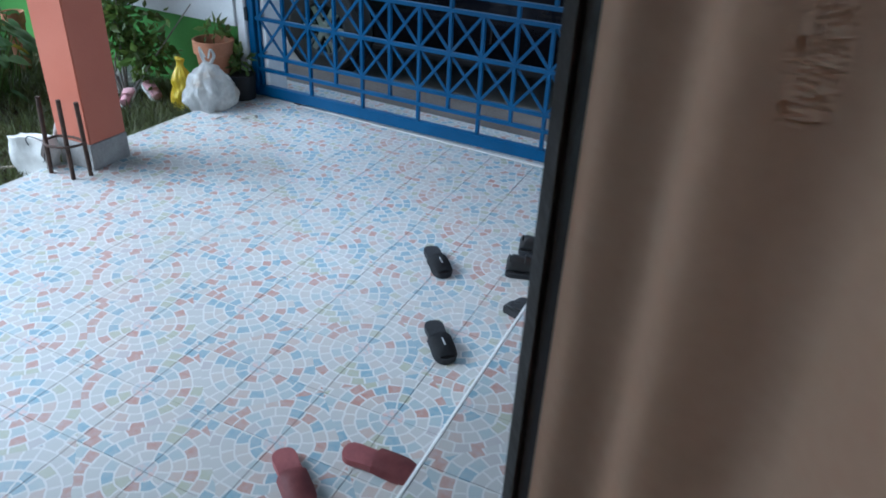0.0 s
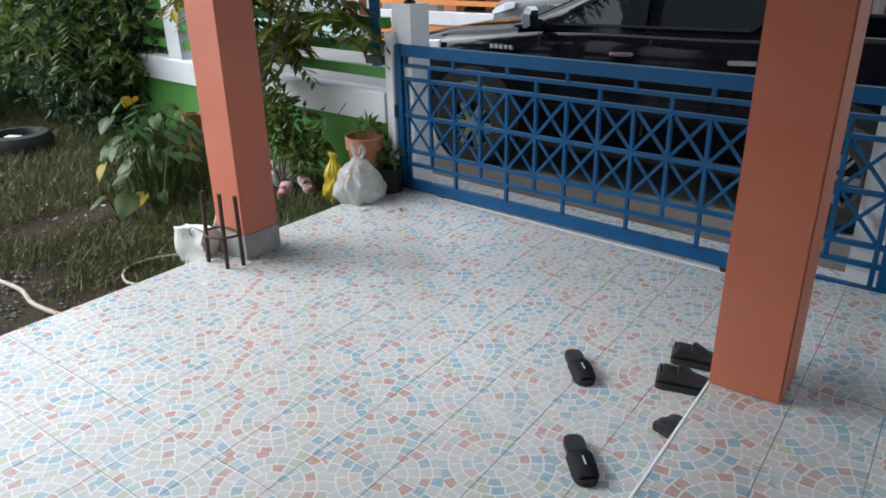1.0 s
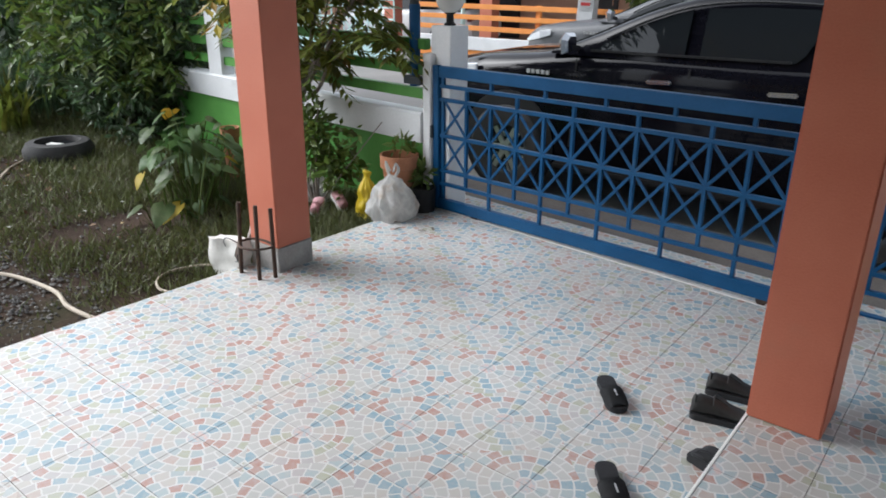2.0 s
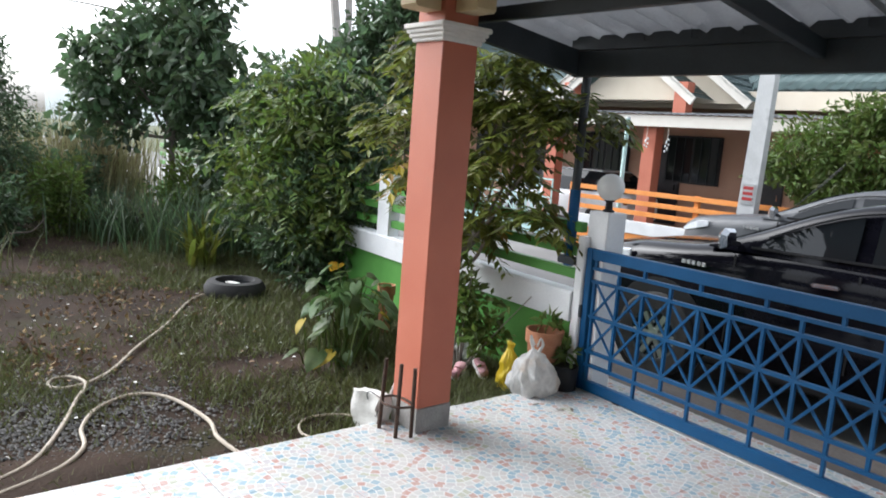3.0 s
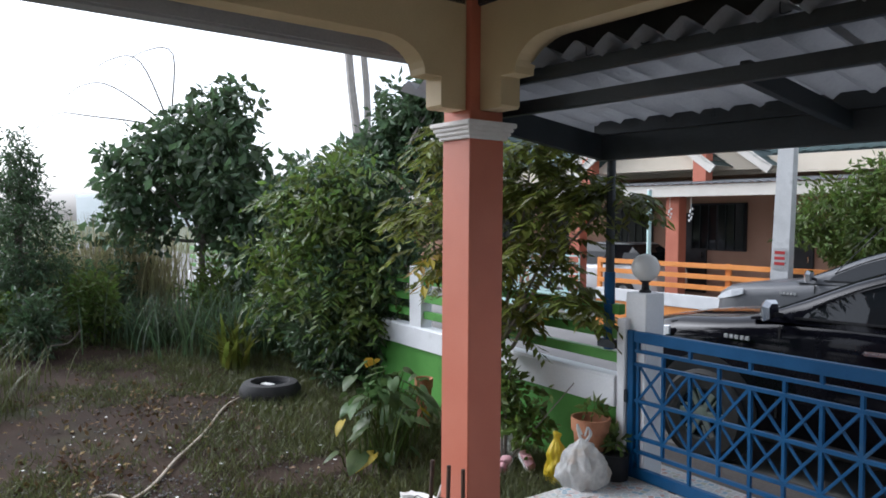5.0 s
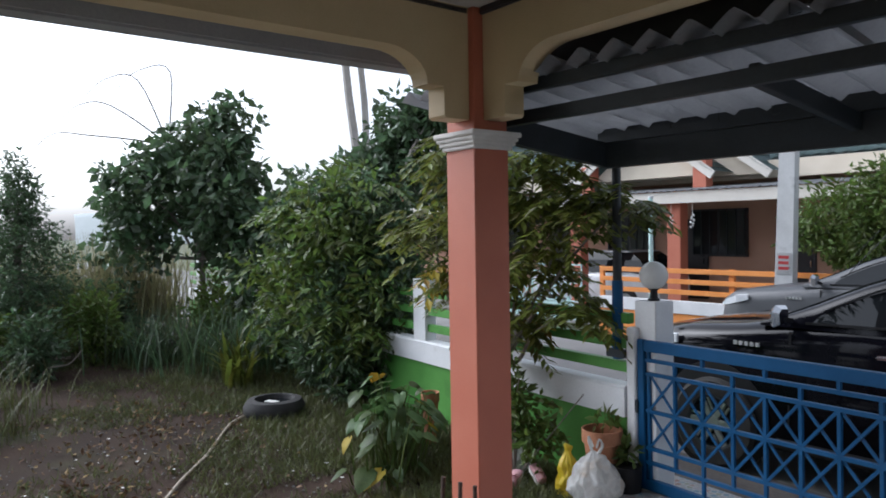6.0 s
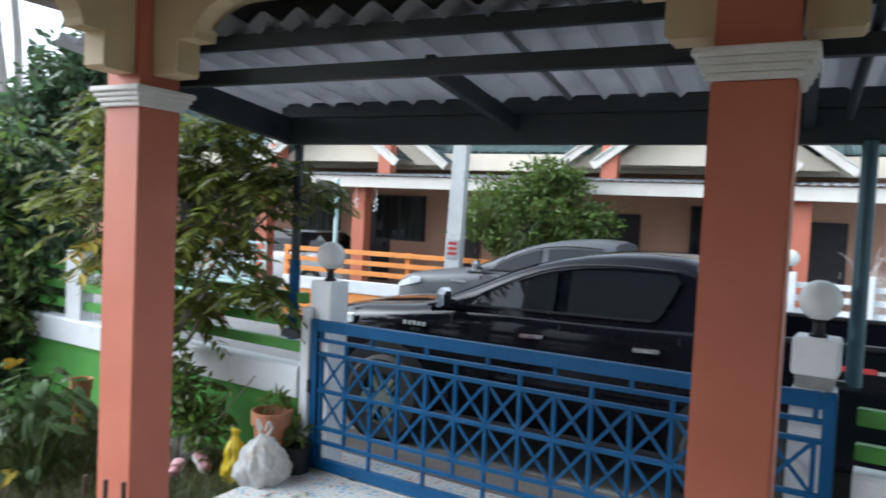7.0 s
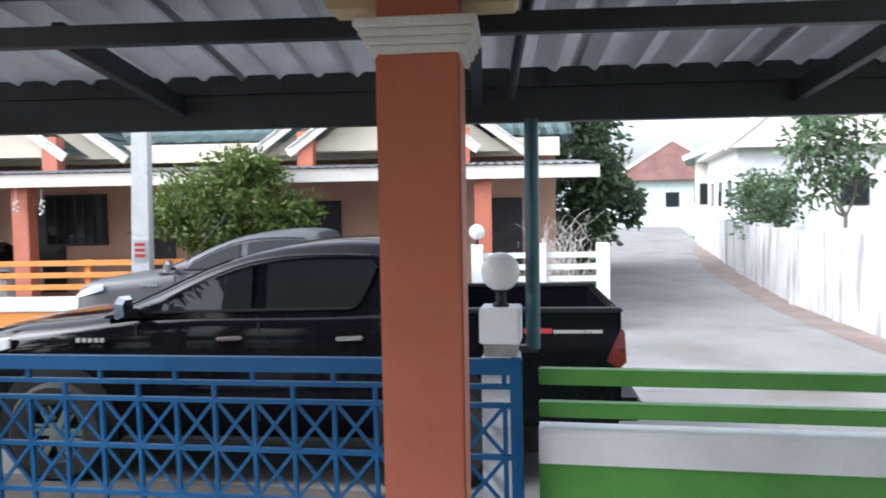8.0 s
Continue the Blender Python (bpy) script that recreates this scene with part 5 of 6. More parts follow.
# dark dense shrub by the fence
tree("shrub", -5.16, 1.87, -0.1, (-5.16, 1.87, 0.35),
     [(-4.72, 1.69, 0.40, 0.75, 0.5, 0.50, 3600), (-5.62, 1.85, 0.42, 0.8, 0.45, 0.5, 2600), (-4.15, 2.00, 0.70, 0.5, 0.35, 0.6, 2200), (-6.40, 2.15, 0.9, 0.8, 0.5, 0.9, 2200), (-4.45, 2.07, 2.2, 0.5, 0.4, 0.4, 2000), (-5.21, 1.97, 1.25, 0.95, 0.65, 0.90, 4200), (-4.56, 1.93, 0.95, 0.75, 0.5, 0.75, 3800), (-5.80, 2.06, 1.10, 0.75, 0.6, 0.85, 3200), (-4.91, 1.95, 2.05, 0.75, 0.55, 0.60, 2600), (-5.76, 1.96, 2.0, 0.75, 0.5, 0.50, 2200), (-6.60, 2.06, 1.75, 0.7, 0.5, 0.5, 1400), (-4.05, 2.10, 1.65, 0.55, 0.4, 0.60, 2800)],
     0.105, 0.42, M_LEAF, M_BARK, 0.05, "dense dark green leafy shrub beside the fence", "shrub", gap=0.34, shell=0.30,
     # outer leaves take a lighter green that stands for sunlight on them
     extra=(("outer_foliage", M_LEAF_MID, [(-5.02, 1.71, 1.5, 1.15, 0.75, 1.0, 1500), (-4.52, 1.73, 2.2, 0.7, 0.5, 0.6, 700), (-5.83, 1.61, 1.4, 0.9, 0.7, 1.1, 900), (-4.32, 1.81, 1.0, 0.7, 0.5, 0.7, 700)], 0.13),))
# sprays over the shrub, their sunlit look put into the lighter leaf colour
sprays = thing("shrub", pose(0, 0, 0), "loose leafy sprays growing through the dark shrub, in a lighter sunlit green", "shrub")
bm = bmesh.new()
SP = [(-4.62, 1.78, 1.9, 0.7, 0.35, 0.6, 26), (-5.33, 1.68, 2.35, 0.8, 0.35, 0.35, 30), (-6.12, 1.78, 2.15, 0.8, 0.35, 0.4, 26), (-4.83, 1.55, 1.0, 0.8, 0.3, 0.6, 28), (-4.27, 1.71, 0.7, 0.5, 0.25, 0.5, 18), (-5.94, 1.57, 1.2, 0.7, 0.3, 0.6, 20), (-4.30, 2.01, 2.5, 0.4, 0.3, 0.3, 12)]
for c in SP:
    limb(bm, (-5.11, 1.86, -0.12), c[:3], 0.03, 0.006, 0.12)
part("trunk", bm, M_BARK, sprays, "", True)
fronds("crown", SP, sprays, M_LEAF_MID, 7, 0.36, 0.15)
tree("tree", -6.57, 2.56, -0.1, (-6.57, 2.56, 1.2),
     [(-6.56, 2.66, 2.3, 0.8, 0.7, 0.6, 3600), (-7.16, 2.80, 2.1, 0.8, 0.6, 0.6, 3000), (-5.96, 2.72, 2.35, 0.7, 0.5, 0.5, 2600)],
     0.12, 0.45, M_LEAF, M_BARK, 0.05, "dark green small tree rising behind the shrub", gap=0.25)
tree("tree", -10.12, 1.90, -0.1, (-10.03, 1.84, 1.5),
     [(-10.13, 1.80, 3.1, 1.3, 1.1, 0.80, 2000), (-10.87, 1.24, 2.6, 1.1, 1.0, 0.75, 1400), (-9.40, 2.15, 2.5, 1.1, 0.9, 0.9, 1700), (-9.80, 2.27, 3.9, 0.60, 0.55, 0.65, 520), (-8.97, 2.62, 1.6, 0.9, 0.8, 0.8, 1200), (-10.69, 0.83, 1.7, 0.8, 0.7, 0.6, 420), (-8.08, 2.46, 1.2, 0.9, 0.7, 1.0, 1400), (-7.66, 2.73, 2.2, 0.8, 0.6, 0.6, 1000)],
     0.19, 0.62, M_LEAF, M_BARK, 0.07, "broad-crowned garden tree with loose dark foliage", gap=0.25, droop=0.6, clumps=24)
cone = [(-10.3, -1.05, 0.75 + 0.36 * k, 1.02 - 0.115 * k, 0.98 - 0.11 * k, 0.42, 2000 - 220 * k) for k in range(7)]
tree("conifer", -10.3, -1.05, -0.1, (-10.3, -1.05, 1.0), cone, 0.10, 0.3, M_LEAF, M_BARK, 0.06, "dark cone-shaped garden tree with drooping tufts", gap=0.2)
tree("tree", -8.14, 4.67, -0.2, (-8.04, 4.66, 2.2),
     [(-7.72, 4.94, 3.7, 0.85, 0.7, 0.7, 1500), (-8.16, 4.37, 3.1, 0.7, 0.6, 0.5, 1000), (-7.20, 5.21, 3.0, 0.8, 0.7, 0.7, 1300), (-6.91, 4.99, 4.1, 0.5, 0.5, 0.5, 600)],
     0.20, 0.5, M_LEAF, M_BARK_PALE, 0.08, "tree with large drooping leaves outside the fence", gap=0.35)
# long bare twigs arching out of the broad crown
tw = thing("bare_branch", pose(0, 0, 0), "long thin bare twigs arching out over the garden tree", "branches")
bm = bmesh.new()
for q in ((-11.05, 0.05, 4.3), (-10.72, 0.43, 4.75), (-11.47, -0.32, 3.8), (-10.39, 0.91, 4.9)):
    pts = spline([Vector((-10.08, 1.82, 2.6)), Vector((-10.21, 1.40, 3.5)), Vector(q) + Vector((0.2, 0.5, 0.0)), Vector(q), Vector(q) + Vector((0, -0.35, -0.35))], 5)
    tube(pts, [0.022 - 0.017 * i / (len(pts) - 1) for i in range(len(pts))], 5, bm)
part("twig_tuft", bm, M_BARK, tw, "", True)
# tall bare-stemmed tree
tt = thing("tree", pose(0, 0, 0), "tall tree with two pale bare stems and leaves at the top", "tree")
bm = bmesh.new()
limb(bm, (-10.24, 5.36, -0.3), (-10.46, 5.17, 8.6), 0.12, 0.07, 0.02)
limb(bm, (-10.24, 5.36, 1.9), (-10.04, 5.45, 8.8), 0.09, 0.05, 0.03)
for q in ((-9.37, 5.75, 6.2), (-9.65, 5.97, 6.7), (-11.13, 4.87, 7.0), (-9.47, 5.66, 7.8)):
    limb(bm, (-10.17, 5.36, q[2] - 0.35), q, 0.025, 0.008, 0.1)
part("trunk", bm, M_BARK_PALE, tt, "two pale stems", True)
leaf_mesh("crown", [(-9.47, 5.71, 6.15, 0.40, 0.4, 0.25, 60), (-9.66, 5.87, 6.7, 0.6, 0.5, 0.3, 110), (-11.13, 4.87, 7.0, 0.6, 0.5, 0.3, 90), (-10.09, 5.40, 8.5, 1.1, 1.1, 0.7, 500)], 0.24, 0.5, M_LEAF, tt, 0.5, 0.3, 0.2, 8)


def clump(name, x, y, z, n, h, spread, width, material, label, category, bend=0.5):
    """Long arching blades from one root."""
    V, F = [], []
    for i in range(n):
        a = rng.uniform(0, math.tau)
        o = np.array([math.cos(a), math.sin(a), 0])
        s = np.array([-math.sin(a), math.cos(a), 0]) * width * 0.5
        L = h * rng.uniform(0.6, 1.15)
        root = np.array([x, y, z]) + np.array([rng.normal() * spread, rng.normal() * spread, 0])
        lean = rng.uniform(0.1, bend)
        b = len(V)
        for k in range(5):
            f = k / 4
            p = root + o * L * lean * f * f * 1.3 + np.array([0, 0, L * (f - 0.35 * lean * f * f)])
            w = 1 - f ** 2 * 0.95
            V += [tuple(p - s * w), tuple(p + s * w)]
        for k in range(4):
            F.append((b + 2 * k, b + 2 * k + 1, b + 2 * k + 3, b + 2 * k + 2))
    ob = quads(name, V, F, material)
    return tagged(ob, label, category, kind="stuff" if n > 200 else "")


clump("grass_clump", -7.25, 1.45, -0.12, 420, 1.15, 0.42, 0.022, M_LEAF, "tall arching green grass clump beside the shrub", "grass clump", 0.9)
clump("grass_clump", -8.70, 0.70, -0.12, 260, 1.0, 0.40, 0.022, M_LEAF, "tall arching green grass clump beside the shrub", "grass clump", 0.9)
for x, y, n, h in ((-11.6, 0.45, 800, 2.1), (-12.2, 1.3, 500, 2.2), (-12.6, -0.4, 400, 2.0)):
    clump("reeds", x, y, -0.15, n, h, 0.55, 0.025, M_DRYGRASS, "pale dry reeds at the end of the garden", "reeds", 0.35)
clump("weed_clump", -5.4, -2.25, -0.1, 240, 0.60, 0.36, 0.012, M_GRASS, "thin brownish weeds standing in the garden", "weeds", 0.6)
clump("weed_clump", -6.6, -2.15, -0.1, 260, 0.70, 0.42, 0.014, M_GRASS, "tall green weeds standing in the garden", "weeds", 0.6)
clump("spider_plant", -6.35, 1.0, -0.1, 26, 0.80, 0.08, 0.09, M_FROND, "yellow-green broad-bladed plant before the shrub", "plant", 0.95)
clump("spider_plant", -6.0, 0.95, -0.1, 22, 0.62, 0.08, 0.07, M_FROND, "small yellow-green broad-bladed plant before the shrub", "plant", 0.95)

# low hedge masses at the garden's end
for k, (x, y, rx, ry, rz, n) in enumerate(((-10.73, 0.33, 1.0, 0.8, 0.55, 2600), (-9.46, -0.15, 0.8, 0.6, 0.5, 2300), (-11.46, -1.62, 1.1, 1.0, 0.7, 2600), (-9.36, -1.76, 0.9, 0.7, 0.5, 2200), (-8.52, -1.12, 0.6, 0.5, 0.38, 1500), (-8.93, 1.72, 0.8, 0.6, 0.6, 2200))):
    b = thing("bush", pose(0, 0, 0), "low green bush at the back of the garden", "bush", "low bushes at the back of the garden")
    bm = bmesh.new()
    for j in range(5):
        limb(bm, (x, y, -0.16), (x + rng.normal() * rx * 0.5, y + rng.normal() * ry * 0.5, rz * 0.9), 0.018, 0.006)
    tagged(part("stem_tuft", bm, M_BARK, b, "", True), kind="stuff")
    leaf_mesh("foliage", [(x, y, rz * 0.95, rx, ry, rz * 1.35, n)], 0.11, 0.4, M_LEAF_MID if k % 2 else M_LEAF, b, 0.2, 0.3, 0.1)


def taro(x, y, n, h, label):
    """Broad arrow-shaped leaves on stalks."""
    t = thing("broadleaf_plant", pose(x, y, -0.11), label, "plant")
    st = bmesh.new()
    for i in range(n):
        a = rng.uniform(0, math.tau)
        L = h * rng.uniform(0.55, 1.1)
        out = Vector((math.cos(a), math.sin(a), 0))
        root = Vector((rng.normal() * 0.16, rng.normal() * 0.13, 0))
        top = root + out * L * rng.uniform(0.15, 0.55) + Vector((0, 0, L))
        tube([root, root.lerp(top, 0.5) + Vector((0, 0, 0.05)), top], [0.008, 0.007, 0.004], 5, st)
        s = rng.uniform(0.11, 0.24)
        side = out.cross(Vector((0, 0, 1)))
        dirn = (out + Vector((0, 0, rng.uniform(-1.1, -0.2)))).normalized()
        side = (side + Vector(rng.normal(size=3)) * 0.25).normalized()
        up = side.cross(dirn)
        bm = bmesh.new()
        outline = ((-0.18, 0.12), (0.0, 0.34), (0.30, 0.36), (0.65, 0.22), (1.0, 0.0))
        mid = [bm.verts.new(top + dirn * s * f + up * 0.03 * math.sin(f * 3)) for f in (0.0, 0.05, 0.30, 0.65, 1.0)]
        for sg in (-1, 1):
            ed = [bm.verts.new(top + dirn * s * f + side * sg * s * w * 1.0 + up * 0.05 * w) for f, w in outline[:-1]]
            for k in range(3):
                q = (mid[k], mid[k + 1], ed[k + 1], ed[k])
                bm.faces.new(q if sg > 0 else q[::-1])
            q = (mid[3], mid[4], ed[3])
            bm.faces.new(q if sg > 0 else q[::-1])
        bmesh.ops.solidify(bm, geom=bm.faces[:], thickness=0.002)
        part("leaf", bm, M_LEAF_PALE if i % 31 else M_LEAF_YEL, t, "", True)
    tagged(part("stalk_tuft", st, M_LEAF_MID, t, "", True), kind="stuff")
    return t


taro(-1.85, 0.60, 46, 0.55, "broad-leaved green taro plant growing in the grass")
taro(-2.35, 0.98, 34, 0.60, "broad-leaved green taro plant growing in the grass")
taro(-1.55, 0.28, 8, 0.22, "small broad-leaved plant with yellowing leaves")
# rose-like bush by the fence
rb = thing("bush", pose(0, 0, 0), "thin leafy bush growing by the green wall", "bush")
bm = bmesh.new()
for j in range(7):
    limb(bm, (-1.05, 1.25, -0.14), (-1.05 + rng.normal() * 0.28, 1.28 + rng.normal() * 0.15, 0.55 + rng.random() * 0.3), 0.010, 0.004)
tagged(part("stem_tuft", bm, M_BARK, rb, "", True), kind="stuff")
leaf_mesh("foliage", [(-1.1, 1.25, 0.55, 0.42, 0.25, 0.36, 520), (-0.85, 1.3, 0.30, 0.3, 0.22, 0.25, 300)], 0.085, 0.5, M_LEAF_MID, rb, 0.2, 0.2, 0.2)

# across the lane and up the side road
tree("shrub", -1.65, 10.1, -0.2, (-1.65, 10.1, 0.7), [(-1.75, 10.1, 1.9, 1.2, 0.7, 0.9, 4200), (-0.85, 10.2, 1.6, 0.9, 0.6, 0.8, 2600), (-2.55, 10.2, 1.7, 0.7, 0.5, 0.8, 2200), (-1.35, 10.1, 2.65, 0.8, 0.5, 0.4, 1600)],
     0.13, 0.4, M_LEAF_MID, M_BARK, 0.05, "leafy green shrub before the house across the lane", "shrub", gap=0.35, shell=0.2)
bt = thing("bare_shrub", pose(0, 0, 0), "leafless reddish-grey twiggy shrub beside the side road", "shrub")
bm = bmesh.new()
for j in range(60):
    a = Vector((4.15, 10.9, -0.2))
    q = a + Vector((rng.normal() * 0.25, rng.normal() * 0.25, rng.uniform(0.8, 1.6)))
    limb(bm, a, q, 0.014, 0.006)
    limb(bm, q, q + Vector((rng.normal() * 0.3, rng.normal() * 0.3, rng.uniform(0.1, 0.6))), 0.006, 0.003)
part("twig_tuft", bm, M_BARK_PALE, bt, "", True)
tree("tree", 5.4, 20.0, -0.3, (5.4, 20.0, 1.2), [(5.6, 20, 3.4, 1.5, 1.4, 1.5, 3400), (4.4, 20.5, 3.2, 1.4, 1.2, 1.4, 2600), (6.3, 20.4, 2.2, 0.9, 1.0, 1.0, 1900), (5.2, 20, 1.2, 1.3, 1.0, 1.0, 2200), (5.0, 20, 4.7, 1.3, 1.1, 0.9, 1900)],
     0.24, 0.45, M_LEAF, M_BARK, 0.12, "large dark tree beside the side road", gap=0.2)
tree("tree", 10.25, 13.2, -0.2, (10.1, 13.2, 1.6), [(9.25, 13.1, 2.9, 0.55, 0.6, 0.6, 260), (9.8, 13.3, 3.5, 0.7, 0.7, 0.6, 330), (10.3, 13.0, 2.9, 0.6, 0.6, 0.7, 260), (9.6, 13.2, 2.2, 0.5, 0.5, 0.45, 160)],
     0.20, 0.45, M_LEAF, M_BARK, 0.06, "sparse grey-leaved tree behind the boundary wall", gap=0.4)
tree("shrub", 10.5, 19.0, -0.2, (10.5, 19.0, 0.9), [(10.3, 18.6, 1.9, 0.8, 0.9, 0.9, 1500), (10.9, 20.5, 2.2, 0.9, 1.0, 0.9, 1400), (11.6, 22.0, 1.9, 0.8, 0.9, 0.7, 900)], 0.16, 0.45, M_LEAF, M_BARK, 0.06, "shrub leaning over the boundary wall", "shrub", gap=0.2)
for k, (x, y) in enumerate(((-24, 14), (-22, -12), (-20, 17))):
    tree("tree", x, y, -0.3, (x, y, 1.8), [(x, y, 3.2, 2.4, 2.4, 1.7, 1300), (x + 1.5, y - 1.6, 2.4, 2.0, 2.0, 1.5, 900)], 0.45, 0.5, M_LEAF, M_BARK, 0.15, "distant leafy tree beyond the garden", "tree", gap=0.2)

# ---- grass and gravel ----
V, F = [], []
cnt = 0
while cnt < 44000:
    u, v = -0.10 - 9.5 * rng.random() ** 1.6, -5.2 * rng.random()
    p = lot(u, v, 0)
    m = noise.noise((p.x * 0.8, p.y * 0.8, 5)) + 0.5 * noise.noise((p.x * 2.3, p.y * 2.3, 8)) + 0.34 * (p.y + 0.35) / 1.2 - 0.05 * (p.x < -3.2) + 0.30 * max(0.0, 1 - abs(p.x + 1.9) / 1.7) * (p.y > -0.9)
    if m < rng.normal() * 0.16 + 0.02:
        if rng.random() > 0.03:
            continue
    z = -0.10
    h = 0.06 * rng.uniform(0.5, 1.8) * (1.35 if p.y > 0.1 else 0.8)
    a = rng.uniform(0, math.tau)
    w = 0.0045 + 0.003 * rng.random()
    cx, sx = math.cos(a), math.sin(a)
    lx, ly = rng.normal() * 0.6 * h, rng.normal() * 0.6 * h
    b = len(V)
    V += [(p.x - cx * w, p.y - sx * w, z), (p.x + cx * w, p.y + sx * w, z), (p.x + lx, p.y + ly, z + h)]
    F.append((b, b + 1, b + 2))
    cnt += 1
tagged(quads("grass", V, F, M_GRASS), "thin patchy short grass on the garden soil", "grass", kind="stuff")
V, F = [], []
OCT = ((1, 0, 0), (0, 1, 0), (-1, 0, 0), (0, -1, 0), (0, 0, 1), (0, 0, -1))
OF = ((0, 1, 4), (1, 2, 4), (2, 3, 4), (3, 0, 4), (1, 0, 5), (2, 1, 5), (3, 2, 5), (0, 3, 5))
for i in range(5200):
    if i < 4200:
        x, y = -1.35 + rng.normal() * 0.55, -1.75 + rng.normal() * 0.55
    else:
        x, y = rng.uniform(-6, -0.5), rng.uniform(-3.5, 1.0)
    if x > -0.40 + 0.075 * y:
        continue
    s = 0.011 * rng.uniform(0.5, 1.7)
    b = len(V)
    a = rng.uniform(0, 3)
    for q in OCT:
        qx, qy = q[0] * math.cos(a) - q[1] * math.sin(a), q[0] * math.sin(a) + q[1] * math.cos(a)
        V.append((x + qx * s * rng.uniform(0.7, 1.2), y + qy * s * rng.uniform(0.7, 1.2), -0.095 + q[2] * s * 0.6))
    F += [tuple(b + k for k in f) for f in OF]
tagged(quads("gravel", V, F, M_STONE), "grey gravel scattered on the soil by the hose", "gravel", kind="stuff")
leaf_mesh_ob = leaf_mesh("leaf_litter", [(-4.5, -0.6, -0.085, 3.6, 2.2, 0.012, 500), (-3.0, -1.6, -0.085, 1.8, 1.2, 0.012, 200)], 0.06, 0.5, M_DRYLEAF, None, 0.0, 0.0, 0)
tagged(leaf_mesh_ob, "dry fallen leaves strewn on the soil", "leaves", kind="stuff")

# small scraps of paper and plastic trodden into the soil
V, F = [], []
for i in range(46):
    x, y = rng.uniform(-4.5, -0.8), rng.uniform(-2.6, 0.4)
    s, a = rng.uniform(0.008, 0.028), rng.uniform(0, 6)
    b = len(V)
    for k in range(5):
        f = a + k * 1.257
        V.append((x + math.cos(f) * s * rng.uniform(0.5, 1), y + math.sin(f) * s * rng.uniform(0.5, 1), -0.082 + rng.uniform(0, 0.01)))
    F.append(tuple(b + k for k in range(5)))
tagged(quads("litter", V, F, M_SACK), "small white scraps of litter on the soil", "litter", kind="stuff")

# ---- things lying about ----
hose = thing("garden_hose", pose(0, 0, 0), "long dusty beige garden hose looped over the soil", "hose")
z = -0.088
part("run", tube(spline([(x, y, z) for x, y in ((-4.66, 0.62), (-4.25, 0.12), (-3.40, -0.42), (-2.78, -0.88), (-2.28, -1.21), (-2.08, -1.42), (-2.03, -1.60), (-2.12, -1.68), (-2.26, -1.62), (-2.24, -1.50), (-2.05, -1.45), (-1.75, -1.58), (-1.24, -1.80), (-0.85, -2.05), (-0.62, -2.5))], 7), 0.014, 8), M_HOSE, hose, "", True)
part("loop", tube(spline([(x, y, z + 0.004) for x, y in ((-0.55, -2.3), (-0.72, -1.92), (-0.95, -1.72), (-1.25, -1.66), (-1.54, -1.49), (-1.68, -1.23), (-1.5, -1.03), (-1.02, -0.95), (-0.72, -1.0), (-0.44, -0.98))], 7), 0.014, 8), M_HOSE, hose, "", True)
h2 = part("garden_hose", tube(spline([(-0.36, -0.52, -0.06), (-0.52, -0.53, -0.075), (-0.68, -0.44, -0.08), (-0.72, -0.30, -0.08), (-0.66, -0.16, -0.075), (-0.50, -0.02, -0.07)], 7), 0.009, 8), M_HOSE, None, "", True)
tagged(h2, "short pale hose end lying beside the floor's edge", "hose")

ty = thing("old_tyre", pose(-4.34, 0.66, -0.11), "old black tyre lying flat with wet plastic inside", "tyre")
part("casing", lathe([(0.20, 0.0), (0.30, 0.0), (0.34, 0.05), (0.345, 0.12), (0.30, 0.19), (0.22, 0.20), (0.205, 0.17), (0.205, 0.04)], 40), M_TYRE, ty, "", True)
part("lid", lathe([(0.0, 0.145), (0.21, 0.14), (0.21, 0.15), (0.0, 0.158)], 32), M_GLASS, ty, "wet black plastic inside")
bm = bmesh.new()
box(bm, (-0.10, -0.06, 0.158), (0.06, 0.02, 0.168), 0.004, pose(0, 0, 0, 0, 0, 25))
box(bm, (0.08, 0.02, 0.158), (0.16, 0.08, 0.168), 0.004, pose(0, 0, 0, 0, 0, -15))
part("scrap", bm, M_SACK, ty, "white scrap of plastic")

# clay pots
def clay_pot(x, y, z, r, h, label, soil=True):
    t = thing("clay_pot", pose(x, y, z), label, "plant pot")
    part("pot", lathe([(r * 0.62, 0), (r * 0.80, h * 0.5), (r * 0.92, h * 0.80), (r * 1.04, h * 0.82), (r * 1.06, h), (r * 0.96, h), (r * 0.90, h * 0.84)], 28), M_POT, t, "", True)
    if soil:
        part("soil", lathe([(0.0, h * 0.83), (r * 0.9, h * 0.83), (r * 0.9, h * 0.85), (0.0, h * 0.87)], 20), M_SOIL, t)
    return t


clay_pot(-0.33, 1.50, -0.10, 0.145, 0.53, "tall terracotta plant pot with a small seedling beside the gate")
clay_pot(-2.30, 1.34, -0.10, 0.085, 0.50, "small terracotta pot standing among the broad leaves")
sd = thing("seedling", pose(-0.33, 1.50, 0.345), "small green seedling growing in the clay pot", "plant")
part("stem", tube([(0, 0, 0), (0.01, 0, 0.10), (0.03, 0.01, 0.18)], 0.004, 6), M_LEAF_MID, sd)
leaf_mesh("foliage", [(0.0, 0.0, 0.17, 0.15, 0.13, 0.07, 26)], 0.09, 0.45, M_LEAF_MID, sd, 0.2, 0.2, 0)


